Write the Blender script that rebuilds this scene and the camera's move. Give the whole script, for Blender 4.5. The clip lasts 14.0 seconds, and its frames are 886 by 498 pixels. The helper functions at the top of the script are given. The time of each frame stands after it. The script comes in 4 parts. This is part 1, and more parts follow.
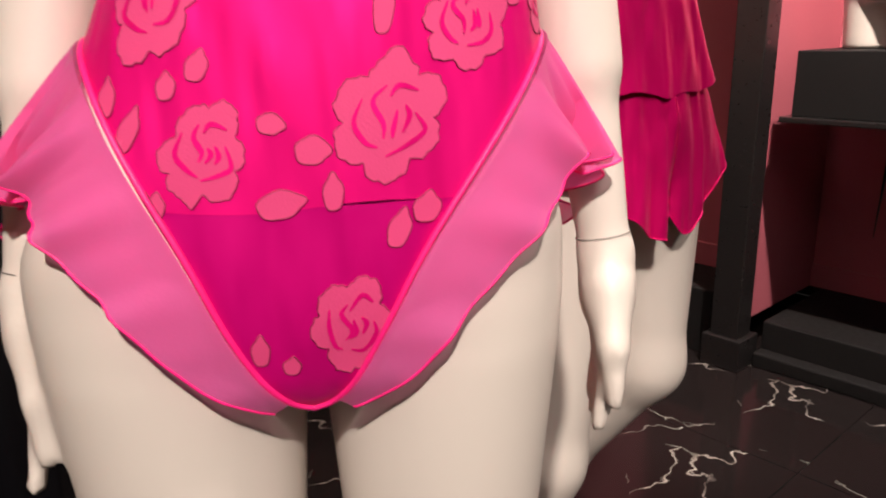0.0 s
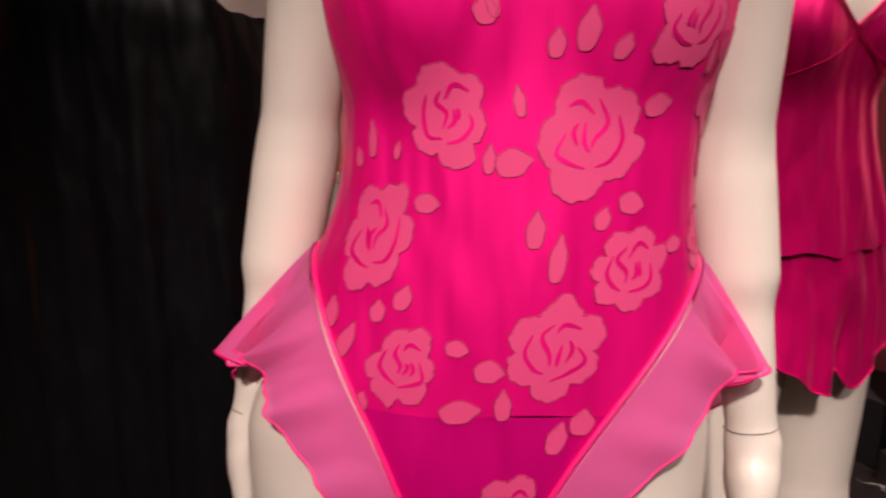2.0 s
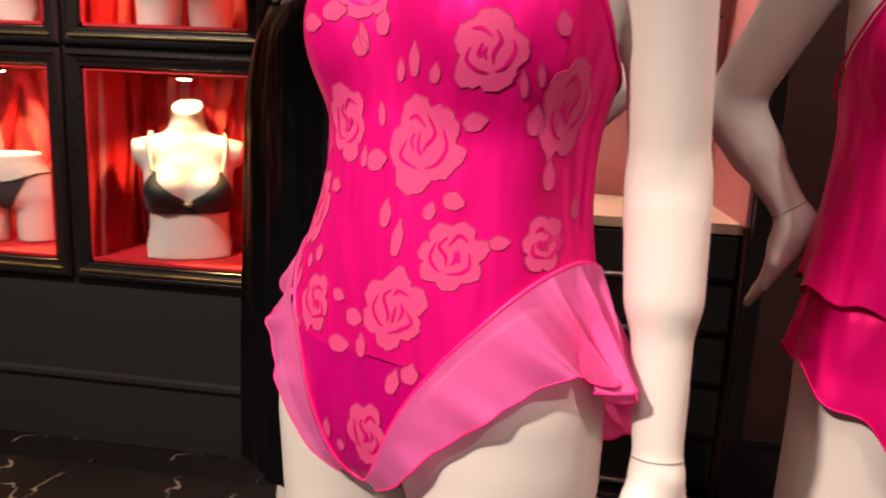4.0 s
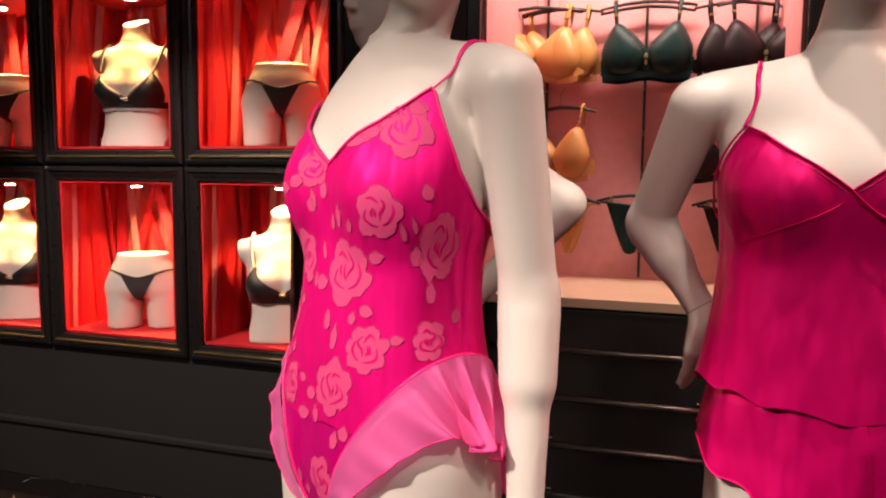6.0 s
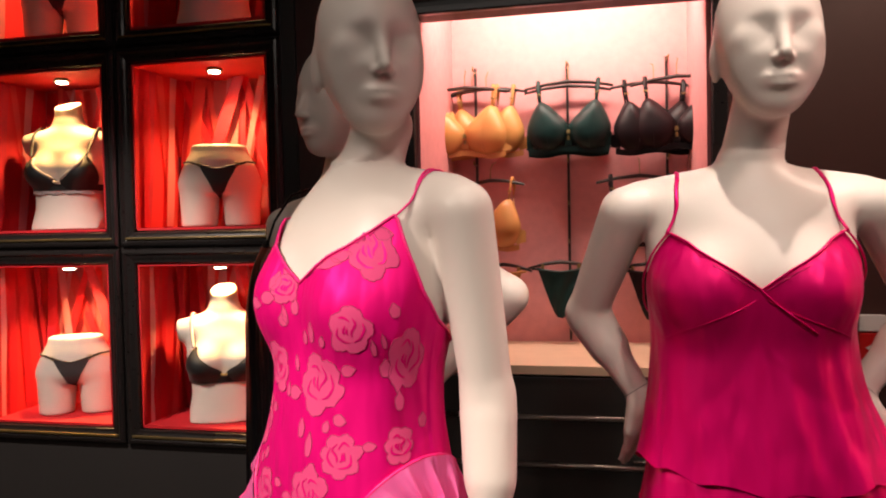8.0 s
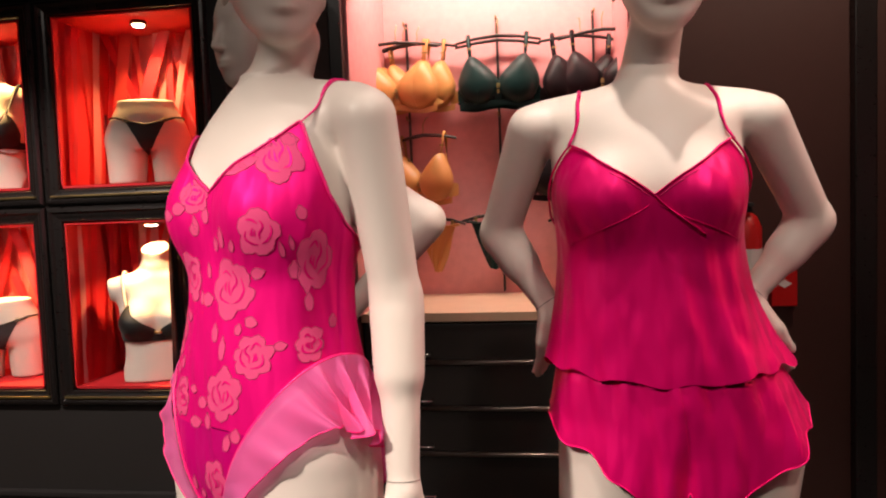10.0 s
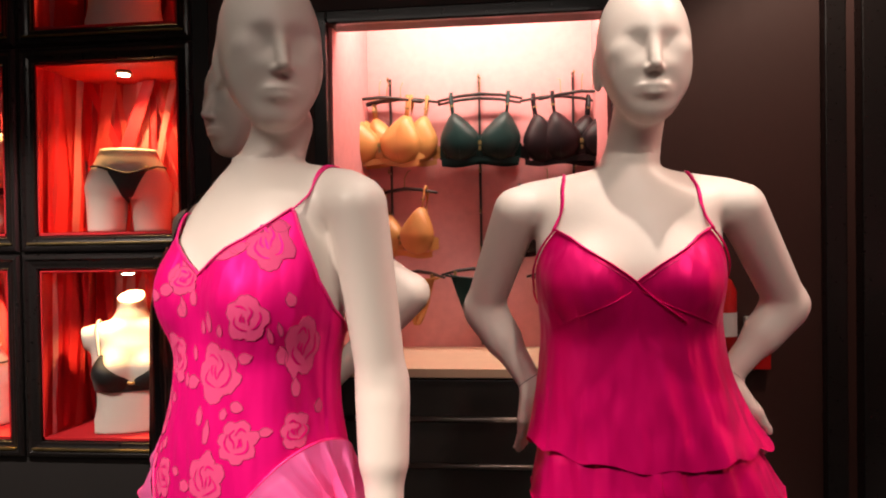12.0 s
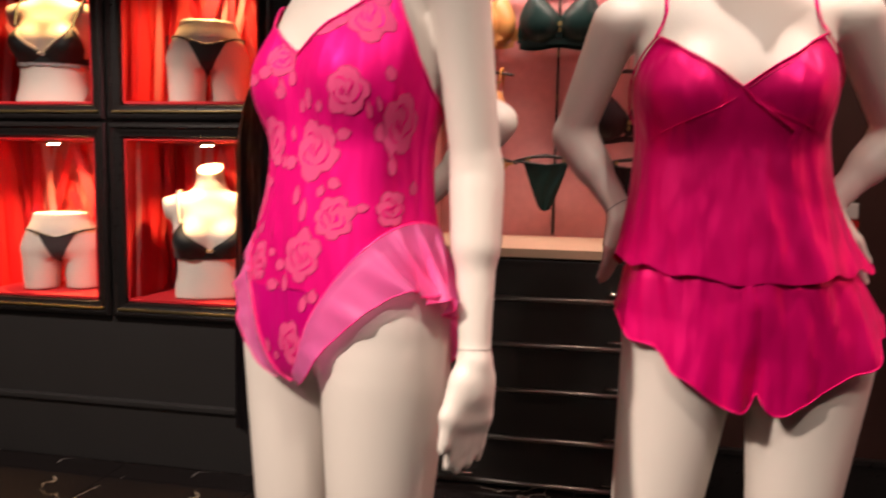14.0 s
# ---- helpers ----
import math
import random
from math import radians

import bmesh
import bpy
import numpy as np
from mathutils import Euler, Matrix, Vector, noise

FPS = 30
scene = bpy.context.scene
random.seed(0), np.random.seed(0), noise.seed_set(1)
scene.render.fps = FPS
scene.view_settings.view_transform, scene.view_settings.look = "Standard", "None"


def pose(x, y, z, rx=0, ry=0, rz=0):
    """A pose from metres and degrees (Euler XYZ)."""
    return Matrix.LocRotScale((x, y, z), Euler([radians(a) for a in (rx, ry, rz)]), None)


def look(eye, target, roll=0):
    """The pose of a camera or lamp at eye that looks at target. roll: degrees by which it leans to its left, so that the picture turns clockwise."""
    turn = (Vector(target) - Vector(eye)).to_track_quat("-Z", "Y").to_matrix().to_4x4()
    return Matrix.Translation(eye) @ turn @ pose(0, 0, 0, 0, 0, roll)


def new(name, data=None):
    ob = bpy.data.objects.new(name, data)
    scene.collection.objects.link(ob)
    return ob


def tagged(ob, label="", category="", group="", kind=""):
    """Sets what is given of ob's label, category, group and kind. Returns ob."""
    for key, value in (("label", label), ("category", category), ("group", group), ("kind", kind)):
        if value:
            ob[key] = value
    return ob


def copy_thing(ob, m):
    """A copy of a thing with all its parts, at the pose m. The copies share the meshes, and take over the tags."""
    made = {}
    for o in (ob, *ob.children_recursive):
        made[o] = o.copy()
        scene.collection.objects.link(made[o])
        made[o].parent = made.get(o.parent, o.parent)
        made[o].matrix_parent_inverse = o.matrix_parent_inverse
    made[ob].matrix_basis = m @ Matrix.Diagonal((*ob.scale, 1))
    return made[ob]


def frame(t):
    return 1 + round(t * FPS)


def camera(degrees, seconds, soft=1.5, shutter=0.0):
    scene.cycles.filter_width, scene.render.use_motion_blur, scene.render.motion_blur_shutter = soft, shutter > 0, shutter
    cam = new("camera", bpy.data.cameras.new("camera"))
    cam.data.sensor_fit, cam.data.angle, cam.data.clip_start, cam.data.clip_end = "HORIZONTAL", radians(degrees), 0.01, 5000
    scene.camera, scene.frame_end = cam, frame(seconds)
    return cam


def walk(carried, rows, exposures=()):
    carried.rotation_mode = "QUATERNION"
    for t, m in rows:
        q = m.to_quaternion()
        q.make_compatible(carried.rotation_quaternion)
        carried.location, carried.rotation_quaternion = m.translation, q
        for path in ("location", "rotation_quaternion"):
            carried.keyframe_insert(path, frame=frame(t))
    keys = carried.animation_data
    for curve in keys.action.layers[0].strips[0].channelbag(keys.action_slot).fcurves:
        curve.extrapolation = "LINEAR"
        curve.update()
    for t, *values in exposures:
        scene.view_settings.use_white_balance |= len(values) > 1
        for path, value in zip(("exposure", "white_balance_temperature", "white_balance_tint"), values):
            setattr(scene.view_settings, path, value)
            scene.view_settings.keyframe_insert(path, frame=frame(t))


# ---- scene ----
cam = camera(61.3, 14.0, 2.0, 0.5)
PATH = [
    (0, (0.1602, 0.1152, 1.1439), (1.3041, 1.4112, 0.6417), -1.3),
    (0.5, (0.135, 0.1089, 1.1781), (1.2645, 1.4238, 0.6939), -0.7),
    (1, (0.1269, 0.1053, 1.2303), (1.2258, 1.4562, 0.7749), 0),
    (1.5, (0.1305, 0.0891, 1.2546), (1.116, 1.5453, 0.8712), 0.1),
    (2, (0.1269, 0.0747, 1.278), (0.9702, 1.6137, 0.8793), 0.4),
    (2.5, (0.243, 0.0693, 1.2771), (0.8064, 1.7415, 0.9216), 1.2),
    (3, (0.3663, 0.0495, 1.2825), (0.6606, 1.7955, 0.9567), 2.4),
    (3.5, (0.441, -0.0675, 1.2861), (0.4428, 1.6947, 0.9234), 2.9),
    (3.7, (0.486, -0.1035, 1.2789), (0.3771, 1.6551, 0.9108), 2.9),
    (5.8, (0.8406, -0.3618, 1.3617), (0.2835, 1.3383, 1.161), 0.7),
    (6, (0.8379, -0.3528, 1.3626), (0.2844, 1.35, 1.179), 0.5),
    (6.5, (0.8226, -0.3051, 1.3554), (0.2898, 1.4085, 1.2105), 0.2),
    (7, (0.8091, -0.2628, 1.3662), (0.324, 1.467, 1.2636), -0.1),
    (7.5, (0.8082, -0.3654, 1.4229), (0.3762, 1.3806, 1.3581), -0.6),
    (8, (0.8199, -0.4473, 1.4463), (0.432, 1.3095, 1.3869), -1.2),
    (8.5, (0.8073, -0.4698, 1.3788), (0.45, 1.2915, 1.2807), -1.6),
    (8.7, (0.8172, -0.4743, 1.3554), (0.4725, 1.2888, 1.2411), -1.7),
    (10.8, (0.8901, -0.4797, 1.3491), (0.6651, 1.3023, 1.2321), -2),
    (11, (0.8874, -0.477, 1.3653), (0.6705, 1.3068, 1.2708), -1.8),
    (11.5, (0.8865, -0.4824, 1.4184), (0.6795, 1.305, 1.377), -1.4),
    (12, (0.8667, -0.4932, 1.4184), (0.6615, 1.2951, 1.3887), -0.9),
    (12.5, (0.8586, -0.4842, 1.3779), (0.6525, 1.3032, 1.3221), -0.5),
    (13, (0.8541, -0.4788, 1.3266), (0.6426, 1.3059, 1.2231), -0.2),
    (13.5, (0.8559, -0.4734, 1.2861), (0.621, 1.305, 1.1304), 0.3),
    (14, (0.8172, -0.5022, 1.2204), (0.4734, 1.2537, 1.026), 1),
]
walk(cam, [(t, look(eye, target, roll)) for t, eye, target, roll in PATH], [(0.0, 0.08, 6350, 12), (1.0, -0.08, 6450, 15), (2.0, -0.2, 6500, 18), (3.0, -0.05, 6500, 18), (3.7, 0.14, 6550, 17), (6.0, 0.10, 6600, 16), (8.7, 0.05, 6700, 15), (10.8, 0.05, 6700, 15), (14.0, 0.12, 6700, 15)])
scene.view_settings.exposure = 0.1

# ---- world and lights ----
world = bpy.data.worlds.new("world")
scene.world = world
world.use_nodes = True
world.node_tree.nodes["Background"].inputs[0].default_value = (0.9, 0.75, 0.7, 1)
world.node_tree.nodes["Background"].inputs[1].default_value = 0.008


def spot(name, at, to, watts, cone=60, size=0.05, color=(1, 0.87, 0.76), blend=0.5):
    d = bpy.data.lights.new(name, "SPOT")
    d.energy, d.spot_size, d.spot_blend, d.shadow_soft_size, d.color = watts, radians(cone), blend, size, color
    ob = new(name, d)
    ob.matrix_world = look(at, to)
    return ob


def area(name, at, to, watts, sx, sy, color=(1, 0.9, 0.8)):
    d = bpy.data.lights.new(name, "AREA")
    d.energy, d.shape, d.size, d.size_y, d.color = watts, "RECTANGLE", sx, sy, color
    ob = new(name, d)
    ob.matrix_world = look(at, to)
    return ob


spot("ceiling_spot_or_wash", (-0.85, -1.25, 2.95), (0.45, 0.55, 0.56), 470, 33, 0.06, blend=0.75)
spot("ceiling_spot_or_wash", (0.42, 0.28, 2.95), (0.47, 0.56, 1.1), 16, 40, 0.04)
spot("ceiling_spot_or_wash", (1.03, 0.46, 2.95), (1.06, 0.74, 1.1), 100, 38, 0.02)
spot("ceiling_spot_or_wash", (1.45, -0.9, 2.95), (1.06, 0.75, 0.95), 75, 40, 0.05)
spot("ceiling_spot_or_wash", (1.7, 0.3, 2.95), (2.95, 0.9, 0.9), 650, 66, 0.05)
# added wash that brightens the lower niche wall and the floor before it
spot("ceiling_spot_or_wash", (-1.2, 0.6, 2.95), (-1.1, 2.05, 0.1), 260, 56, 0.05)
spot("ceiling_spot_or_wash", (2.15, 0.75, 2.95), (1.30, 0.85, 1.1), 75, 50, 0.05, (1, 0.72, 0.58))
# added warm wash to lift the brown wall right of the alcove
spot("ceiling_spot_or_wash", (1.9, 1.35, 2.95), (1.85, 2.2, 0.8), 62, 75, 0.05, (1, 0.74, 0.58))
# soft fill added to brighten the mannequins' fronts, not a known fitting
area("overhead_fill_light", (0.2, -1.2, 2.97), (0.2, -1.2, 0), 18, 2.2, 1.6)

# ---- materials ----
MATS = {}


def mat(name, color, rough=0.5, metal=0.0, var=0.12, scale=8.0, bump=0.05, bscale=120.0, sheen=0.0, coat=0.0, spec=0.5, trans=0.0, aniso=0.0):
    """A surface with slow tonal variation, fine grain and a little relief."""
    if name in MATS:
        return MATS[name]
    m = bpy.data.materials.new(name)
    m.use_nodes = True
    nt = m.node_tree
    b = nt.nodes["Principled BSDF"]
    tc = nt.nodes.new("ShaderNodeTexCoord")
    n1 = nt.nodes.new("ShaderNodeTexNoise")
    n1.inputs["Scale"].default_value, n1.inputs["Detail"].default_value = scale, 5
    n2 = nt.nodes.new("ShaderNodeTexNoise")
    n2.inputs["Scale"].default_value, n2.inputs["Detail"].default_value = bscale, 3
    for n in (n1, n2):
        nt.links.new(tc.outputs["Object"], n.inputs["Vector"])
    mix = nt.nodes.new("ShaderNodeMix")
    mix.data_type = "RGBA"
    mix.inputs[6].default_value = (*[c * (1 - var) for c in color], 1)
    mix.inputs[7].default_value = (*[min(1, c * (1 + var)) for c in color], 1)
    nt.links.new(n1.outputs["Fac"], mix.inputs[0])
    nt.links.new(mix.outputs[2], b.inputs["Base Color"])
    mr = nt.nodes.new("ShaderNodeMapRange")
    mr.inputs[3].default_value, mr.inputs[4].default_value = max(0.02, rough - 0.08), min(1, rough + 0.08)
    nt.links.new(n2.outputs["Fac"], mr.inputs[0])
    nt.links.new(mr.outputs[0], b.inputs["Roughness"])
    b.inputs["Metallic"].default_value = metal
    b.inputs["Specular IOR Level"].default_value = spec
    if sheen:
        b.inputs["Sheen Weight"].default_value, b.inputs["Sheen Tint"].default_value = sheen, (*[min(1, 0.5 + c / 2) for c in color], 1)
        b.inputs["Sheen Roughness"].default_value = 0.4
    b.inputs["Coat Weight"].default_value = coat
    b.inputs["Anisotropic"].default_value = aniso
    if bump:
        bp = nt.nodes.new("ShaderNodeBump")
        bp.inputs["Strength"].default_value, bp.inputs["Distance"].default_value = bump, 0.002
        nt.links.new(n2.outputs["Fac"], bp.inputs["Height"])
        nt.links.new(bp.outputs[0], b.inputs["Normal"])
    if trans:
        out = nt.nodes["Material Output"]
        tl = nt.nodes.new("ShaderNodeBsdfTranslucent")
        tp = nt.nodes.new("ShaderNodeBsdfTransparent")
        tp.inputs[0].default_value = (1, 0.55, 0.72, 1)
        nt.links.new(mix.outputs[2], tl.inputs[0])
        a, c = nt.nodes.new("ShaderNodeMixShader"), nt.nodes.new("ShaderNodeMixShader")
        a.inputs[0].default_value, c.inputs[0].default_value = 0.45, trans
        nt.links.new(b.outputs[0], a.inputs[1])
        nt.links.new(tl.outputs[0], a.inputs[2])
        nt.links.new(a.outputs[0], c.inputs[1])
        nt.links.new(tp.outputs[0], c.inputs[2])
        nt.links.new(c.outputs[0], out.inputs["Surface"])
    MATS[name] = m
    return m


def satin(name, color, rough=0.33, metal=0.42, sheen=0.05):
    """Silk satin: fine slanting threads, soft wrinkles and a broad gloss."""
    m = mat(name, color, rough, metal=metal, var=0.1, scale=5, bump=0, sheen=sheen, spec=0.22)
    nt = m.node_tree
    b = nt.nodes["Principled BSDF"]
    tc = nt.nodes.new("ShaderNodeTexCoord")
    mp = nt.nodes.new("ShaderNodeMapping")
    mp.inputs["Scale"].default_value, mp.inputs["Rotation"].default_value = (11, 11, 3), (0.12, 0.2, 0.2)
    w = nt.nodes.new("ShaderNodeTexNoise")
    w.inputs["Scale"].default_value, w.inputs["Detail"].default_value = 1.6, 2
    g = nt.nodes.new("ShaderNodeTexNoise")
    mg = nt.nodes.new("ShaderNodeMapping")
    mg.inputs["Scale"].default_value, mg.inputs["Rotation"].default_value = (400, 400, 25), (0.5, 0.6, 0)
    nt.links.new(tc.outputs["Object"], mp.inputs[0])
    nt.links.new(tc.outputs["Object"], mg.inputs[0])
    nt.links.new(mp.outputs[0], w.inputs["Vector"])
    nt.links.new(mg.outputs[0], g.inputs["Vector"])
    b1, b2 = nt.nodes.new("ShaderNodeBump"), nt.nodes.new("ShaderNodeBump")
    b1.inputs["Strength"].default_value, b1.inputs["Distance"].default_value = 0.9, 0.022
    b2.inputs["Strength"].default_value, b2.inputs["Distance"].default_value = 0.12, 0.001
    nt.links.new(w.outputs["Fac"], b1.inputs["Height"])
    nt.links.new(g.outputs["Fac"], b2.inputs["Height"])
    nt.links.new(b1.outputs[0], b2.inputs["Normal"])
    nt.links.new(b2.outputs[0], b.inputs["Normal"])
    return m


def marble():
    m = mat("black_marble", (0.012, 0.009, 0.009), 0.12, bump=0, spec=0.5)
    nt = m.node_tree
    b = nt.nodes["Principled BSDF"]
    tc = nt.nodes.new("ShaderNodeTexCoord")
    nz = nt.nodes.new("ShaderNodeTexNoise")
    nz.inputs["Scale"].default_value, nz.inputs["Detail"].default_value = 3.0, 6
    ad = nt.nodes.new("ShaderNodeMixRGB")
    ad.blend_type = "ADD"
    ad.inputs[0].default_value = 0.55
    nt.links.new(tc.outputs["Object"], nz.inputs["Vector"])
    nt.links.new(tc.outputs["Object"], ad.inputs[1])
    nt.links.new(nz.outputs["Color"], ad.inputs[2])
    v = nt.nodes.new("ShaderNodeTexVoronoi")
    v.feature = "DISTANCE_TO_EDGE"
    v.inputs["Scale"].default_value = 2.6
    nt.links.new(ad.outputs[0], v.inputs["Vector"])
    cr = nt.nodes.new("ShaderNodeValToRGB")
    cr.color_ramp.elements[0].position, cr.color_ramp.elements[0].color = 0.0, (1, 1, 1, 1)
    cr.color_ramp.elements[1].position, cr.color_ramp.elements[1].color = 0.011, (0, 0, 0, 1)
    nt.links.new(v.outputs["Distance"], cr.inputs[0])
    br = nt.nodes.new("ShaderNodeTexNoise")
    br.inputs["Scale"].default_value = 5.0
    nt.links.new(tc.outputs["Object"], br.inputs["Vector"])
    gate = nt.nodes.new("ShaderNodeMapRange")
    gate.inputs[1].default_value, gate.inputs[2].default_value = 0.47, 0.6
    nt.links.new(br.outputs["Fac"], gate.inputs[0])
    mul = nt.nodes.new("ShaderNodeMath")
    mul.operation = "MULTIPLY"
    nt.links.new(cr.outputs[0], mul.inputs[0])
    nt.links.new(gate.outputs[0], mul.inputs[1])
    mx = nt.nodes.new("ShaderNodeMix")
    mx.data_type = "RGBA"
    mx.inputs[6].default_value, mx.inputs[7].default_value = (0.012, 0.009, 0.009, 1), (0.42, 0.37, 0.33, 1)
    nt.links.new(mul.outputs[0], mx.inputs[0])
    nt.links.new(mx.outputs[2], b.inputs["Base Color"])
    return m


def glow(name, color, strength):
    m = bpy.data.materials.new(name)
    m.use_nodes = True
    b = m.node_tree.nodes["Principled BSDF"]
    b.inputs["Emission Color"].default_value, b.inputs["Emission Strength"].default_value = (*color, 1), strength
    return m


SKIN = mat("mannequin_enamel", (0.70, 0.63, 0.565), 0.42, var=0.04, scale=3, bump=0.02, bscale=60)
PINK = satin("fuchsia_satin", (0.84, 0.002, 0.20), 0.56)
LINED = satin("lined_magenta_satin", (0.66, 0.001, 0.19), 0.45, 0.35)
DEEP = satin("deep_fuchsia_satin", (0.74, 0.0015, 0.145), 0.42)
BURN = mat("burnout_voile", (0.68, 0.050, 0.19), 0.8, var=0.10, scale=14, bump=0.15, bscale=700, sheen=0.1)
SHEER = mat("sheer_pink_chiffon", (0.98, 0.18, 0.52), 0.42, var=0.06, scale=10, bump=0.1, bscale=500, sheen=0.4, trans=0.16)
MAROON = mat("scorched_edge_thread", (0.30, 0.012, 0.07), 0.7, var=0.1)
STITCH = mat("dark_stitch_thread", (0.30, 0.001, 0.06), 0.7, var=0.1)
TRIMPINK = mat("pink_binding", (0.85, 0.012, 0.2), 0.5, var=0.08)
BLACKSILK = satin("black_silk", (0.003, 0.0027, 0.0036), 0.38, 0.0, 0.0)
BLACK = mat("black_lacquer_paint", (0.024, 0.022, 0.021), 0.40, var=0.2, scale=4, bump=0.03, bscale=40)
# lightened black paint: light on the lower niche wall is put into its colour
LITBLACK = mat("lit_black_wall_paint", (0.032, 0.030, 0.030), 0.45, var=0.15, scale=3, bump=0.04, bscale=50)
BLACKWOOD = mat("matt_black_wood", (0.008, 0.007, 0.007), 0.6, var=0.2, bump=0.05, bscale=60, spec=0.25)
JOINT = mat("joint_line", (0.16, 0.14, 0.12), 0.6, var=0.1)
RAILBLACK = mat("polished_dark_rail", (0.32, 0.30, 0.28), 0.30, metal=1.0, var=0.1, bump=0)
FRAMEBLACK = mat("black_moulding_paint", (0.014, 0.012, 0.012), 0.3, var=0.2, bump=0.03, bscale=60, coat=0.2)
GILT = mat("worn_gilt_edge", (0.32, 0.24, 0.10), 0.35, metal=0.8, var=0.3, scale=30)
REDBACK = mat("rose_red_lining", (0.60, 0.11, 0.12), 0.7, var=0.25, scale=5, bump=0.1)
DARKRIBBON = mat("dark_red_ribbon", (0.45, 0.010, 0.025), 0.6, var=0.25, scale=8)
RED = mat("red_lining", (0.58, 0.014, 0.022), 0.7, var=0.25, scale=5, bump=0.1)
REDRIBBON = mat("red_organza_ribbon", (0.75, 0.025, 0.04), 0.55, var=0.25, scale=8, trans=0.15)
PINKRIBBON = mat("pink_organza_ribbon", (0.82, 0.32, 0.36), 0.6, var=0.2, scale=8, trans=0.25)
CORAL = mat("coral_organza_ribbon", (0.76, 0.09, 0.09), 0.6, var=0.2, scale=8, trans=0.2)
WINE = mat("wine_velvet", (0.16, 0.008, 0.035), 0.8, var=0.3, sheen=0.3)
PINKWALL = mat("pink_damask_paper", (0.66, 0.27, 0.27), 0.6, var=0.14, scale=26, bump=0.2, bscale=45)
ROSEPANEL = mat("rose_wall_paint", (0.42, 0.10, 0.13), 0.6, var=0.1, scale=3)
WOODTOP = mat("pale_wood_top", (0.72, 0.52, 0.36), 0.45, var=0.1, scale=12, bump=0.05)
DARKWALL = mat("dark_brown_paint", (0.050, 0.017, 0.013), 0.55, var=0.15, scale=3, bump=0.05, bscale=30)
CHROME = mat("chrome", (0.8, 0.78, 0.75), 0.15, metal=1.0, var=0.05)
BLACKFAB = mat("black_microfibre", (0.010, 0.010, 0.011), 0.6, var=0.2, sheen=0.2, scale=20)
GREYLACE = mat("grey_lace", (0.35, 0.33, 0.33), 0.8, var=0.5, scale=150, bump=0.3, bscale=250)
LACE = mat("black_lace", (0.035, 0.03, 0.032), 0.8, var=0.6, scale=180, bump=0.3, bscale=300)
GREEN = mat("dark_green_satin", (0.006, 0.026, 0.024), 0.42, var=0.2, spec=0.25)
TAN = mat("tan_satin", (0.52, 0.24, 0.07), 0.4, var=0.15)
BROWN = mat("dark_plum_satin", (0.009, 0.0045, 0.006), 0.45, var=0.2, spec=0.25)
HANGER = mat("dark_hanger_wood", (0.03, 0.02, 0.018), 0.4, var=0.2)
WHITE = mat("white_plastic", (0.75, 0.74, 0.72), 0.4, var=0.04)
SIGNRED = mat("red_enamel", (0.55, 0.012, 0.012), 0.35, var=0.08)
MARBLE = marble()
CEIL = mat("ceiling_paint", (0.10, 0.09, 0.09), 0.8, var=0.06)
LAMP = glow("lamp_glow", (1, 0.86, 0.62), 40)
STRIP = glow("strip_glow", (1, 0.93, 0.85), 14)

# ---- geometry helpers ----


def part(name, bm, material, parent=None, label="", smooth=False):
    me = bpy.data.meshes.new(name)
    bm.to_mesh(me)
    bm.free()
    me.materials.append(material)
    if smooth:
        me.polygons.foreach_set("use_smooth", [True] * len(me.polygons))
    ob = new(name, me)
    if parent:
        ob.parent = parent
    if label:
        ob["label"] = label
    return ob


def empty(name, label, category, group="", at=(0, 0, 0), rz=0, kind=""):
    ob = new(name)
    ob.matrix_world = pose(*at, 0, 0, rz)
    return tagged(ob, label, category, group, kind)


def box(bm, x0, y0, z0, x1, y1, z1, bevel=0.0):
    geo = bmesh.ops.create_cube(bm, size=1)
    vs = geo["verts"]
    for v in vs:
        v.co = Vector(((x0 + x1) / 2 + v.co.x * (x1 - x0), (y0 + y1) / 2 + v.co.y * (y1 - y0), (z0 + z1) / 2 + v.co.z * (z1 - z0)))
    if bevel:
        es = list({e for v in vs for e in v.link_edges})
        bmesh.ops.bevel(bm, geom=es, offset=bevel, segments=2, affect="EDGES", profile=0.6)
    return bm


def boxes(*rows, bevel=0.0):
    bm = bmesh.new()
    for r in rows:
        box(bm, *r, bevel=bevel)
    return bm


def tube(points, r, sides=8, closed=False, flat=1.0):
    """A round (or flattened) cord along points; r may be one radius or one for each point."""
    bm = bmesh.new()
    ps = [Vector(p) for p in points]
    rs = r if isinstance(r, (list, tuple)) else [r] * len(ps)
    rings = []
    up = Vector((0, 0, 1))
    for i, p in enumerate(ps):
        a, b = ps[i - 1] if i or closed else p, ps[(i + 1) % len(ps)] if i + 1 < len(ps) or closed else p
        d = (b - a).normalized()
        side = d.cross(up)
        side = side.normalized() if side.length > 1e-4 else Vector((1, 0, 0))
        top = side.cross(d)
        rings.append([bm.verts.new(p + rs[i] * (math.cos(t) * side + flat * math.sin(t) * top)) for t in (2 * math.pi * k / sides for k in range(sides))])
    pairs = list(zip(rings, rings[1:])) + ([(rings[-1], rings[0])] if closed else [])
    for A, B in pairs:
        for k in range(sides):
            bm.faces.new((A[k], A[(k + 1) % sides], B[(k + 1) % sides], B[k]))
    if not closed:
        bm.faces.new(rings[0][::-1])
        bm.faces.new(rings[-1])
    bmesh.ops.recalc_face_normals(bm, faces=bm.faces)
    return bm


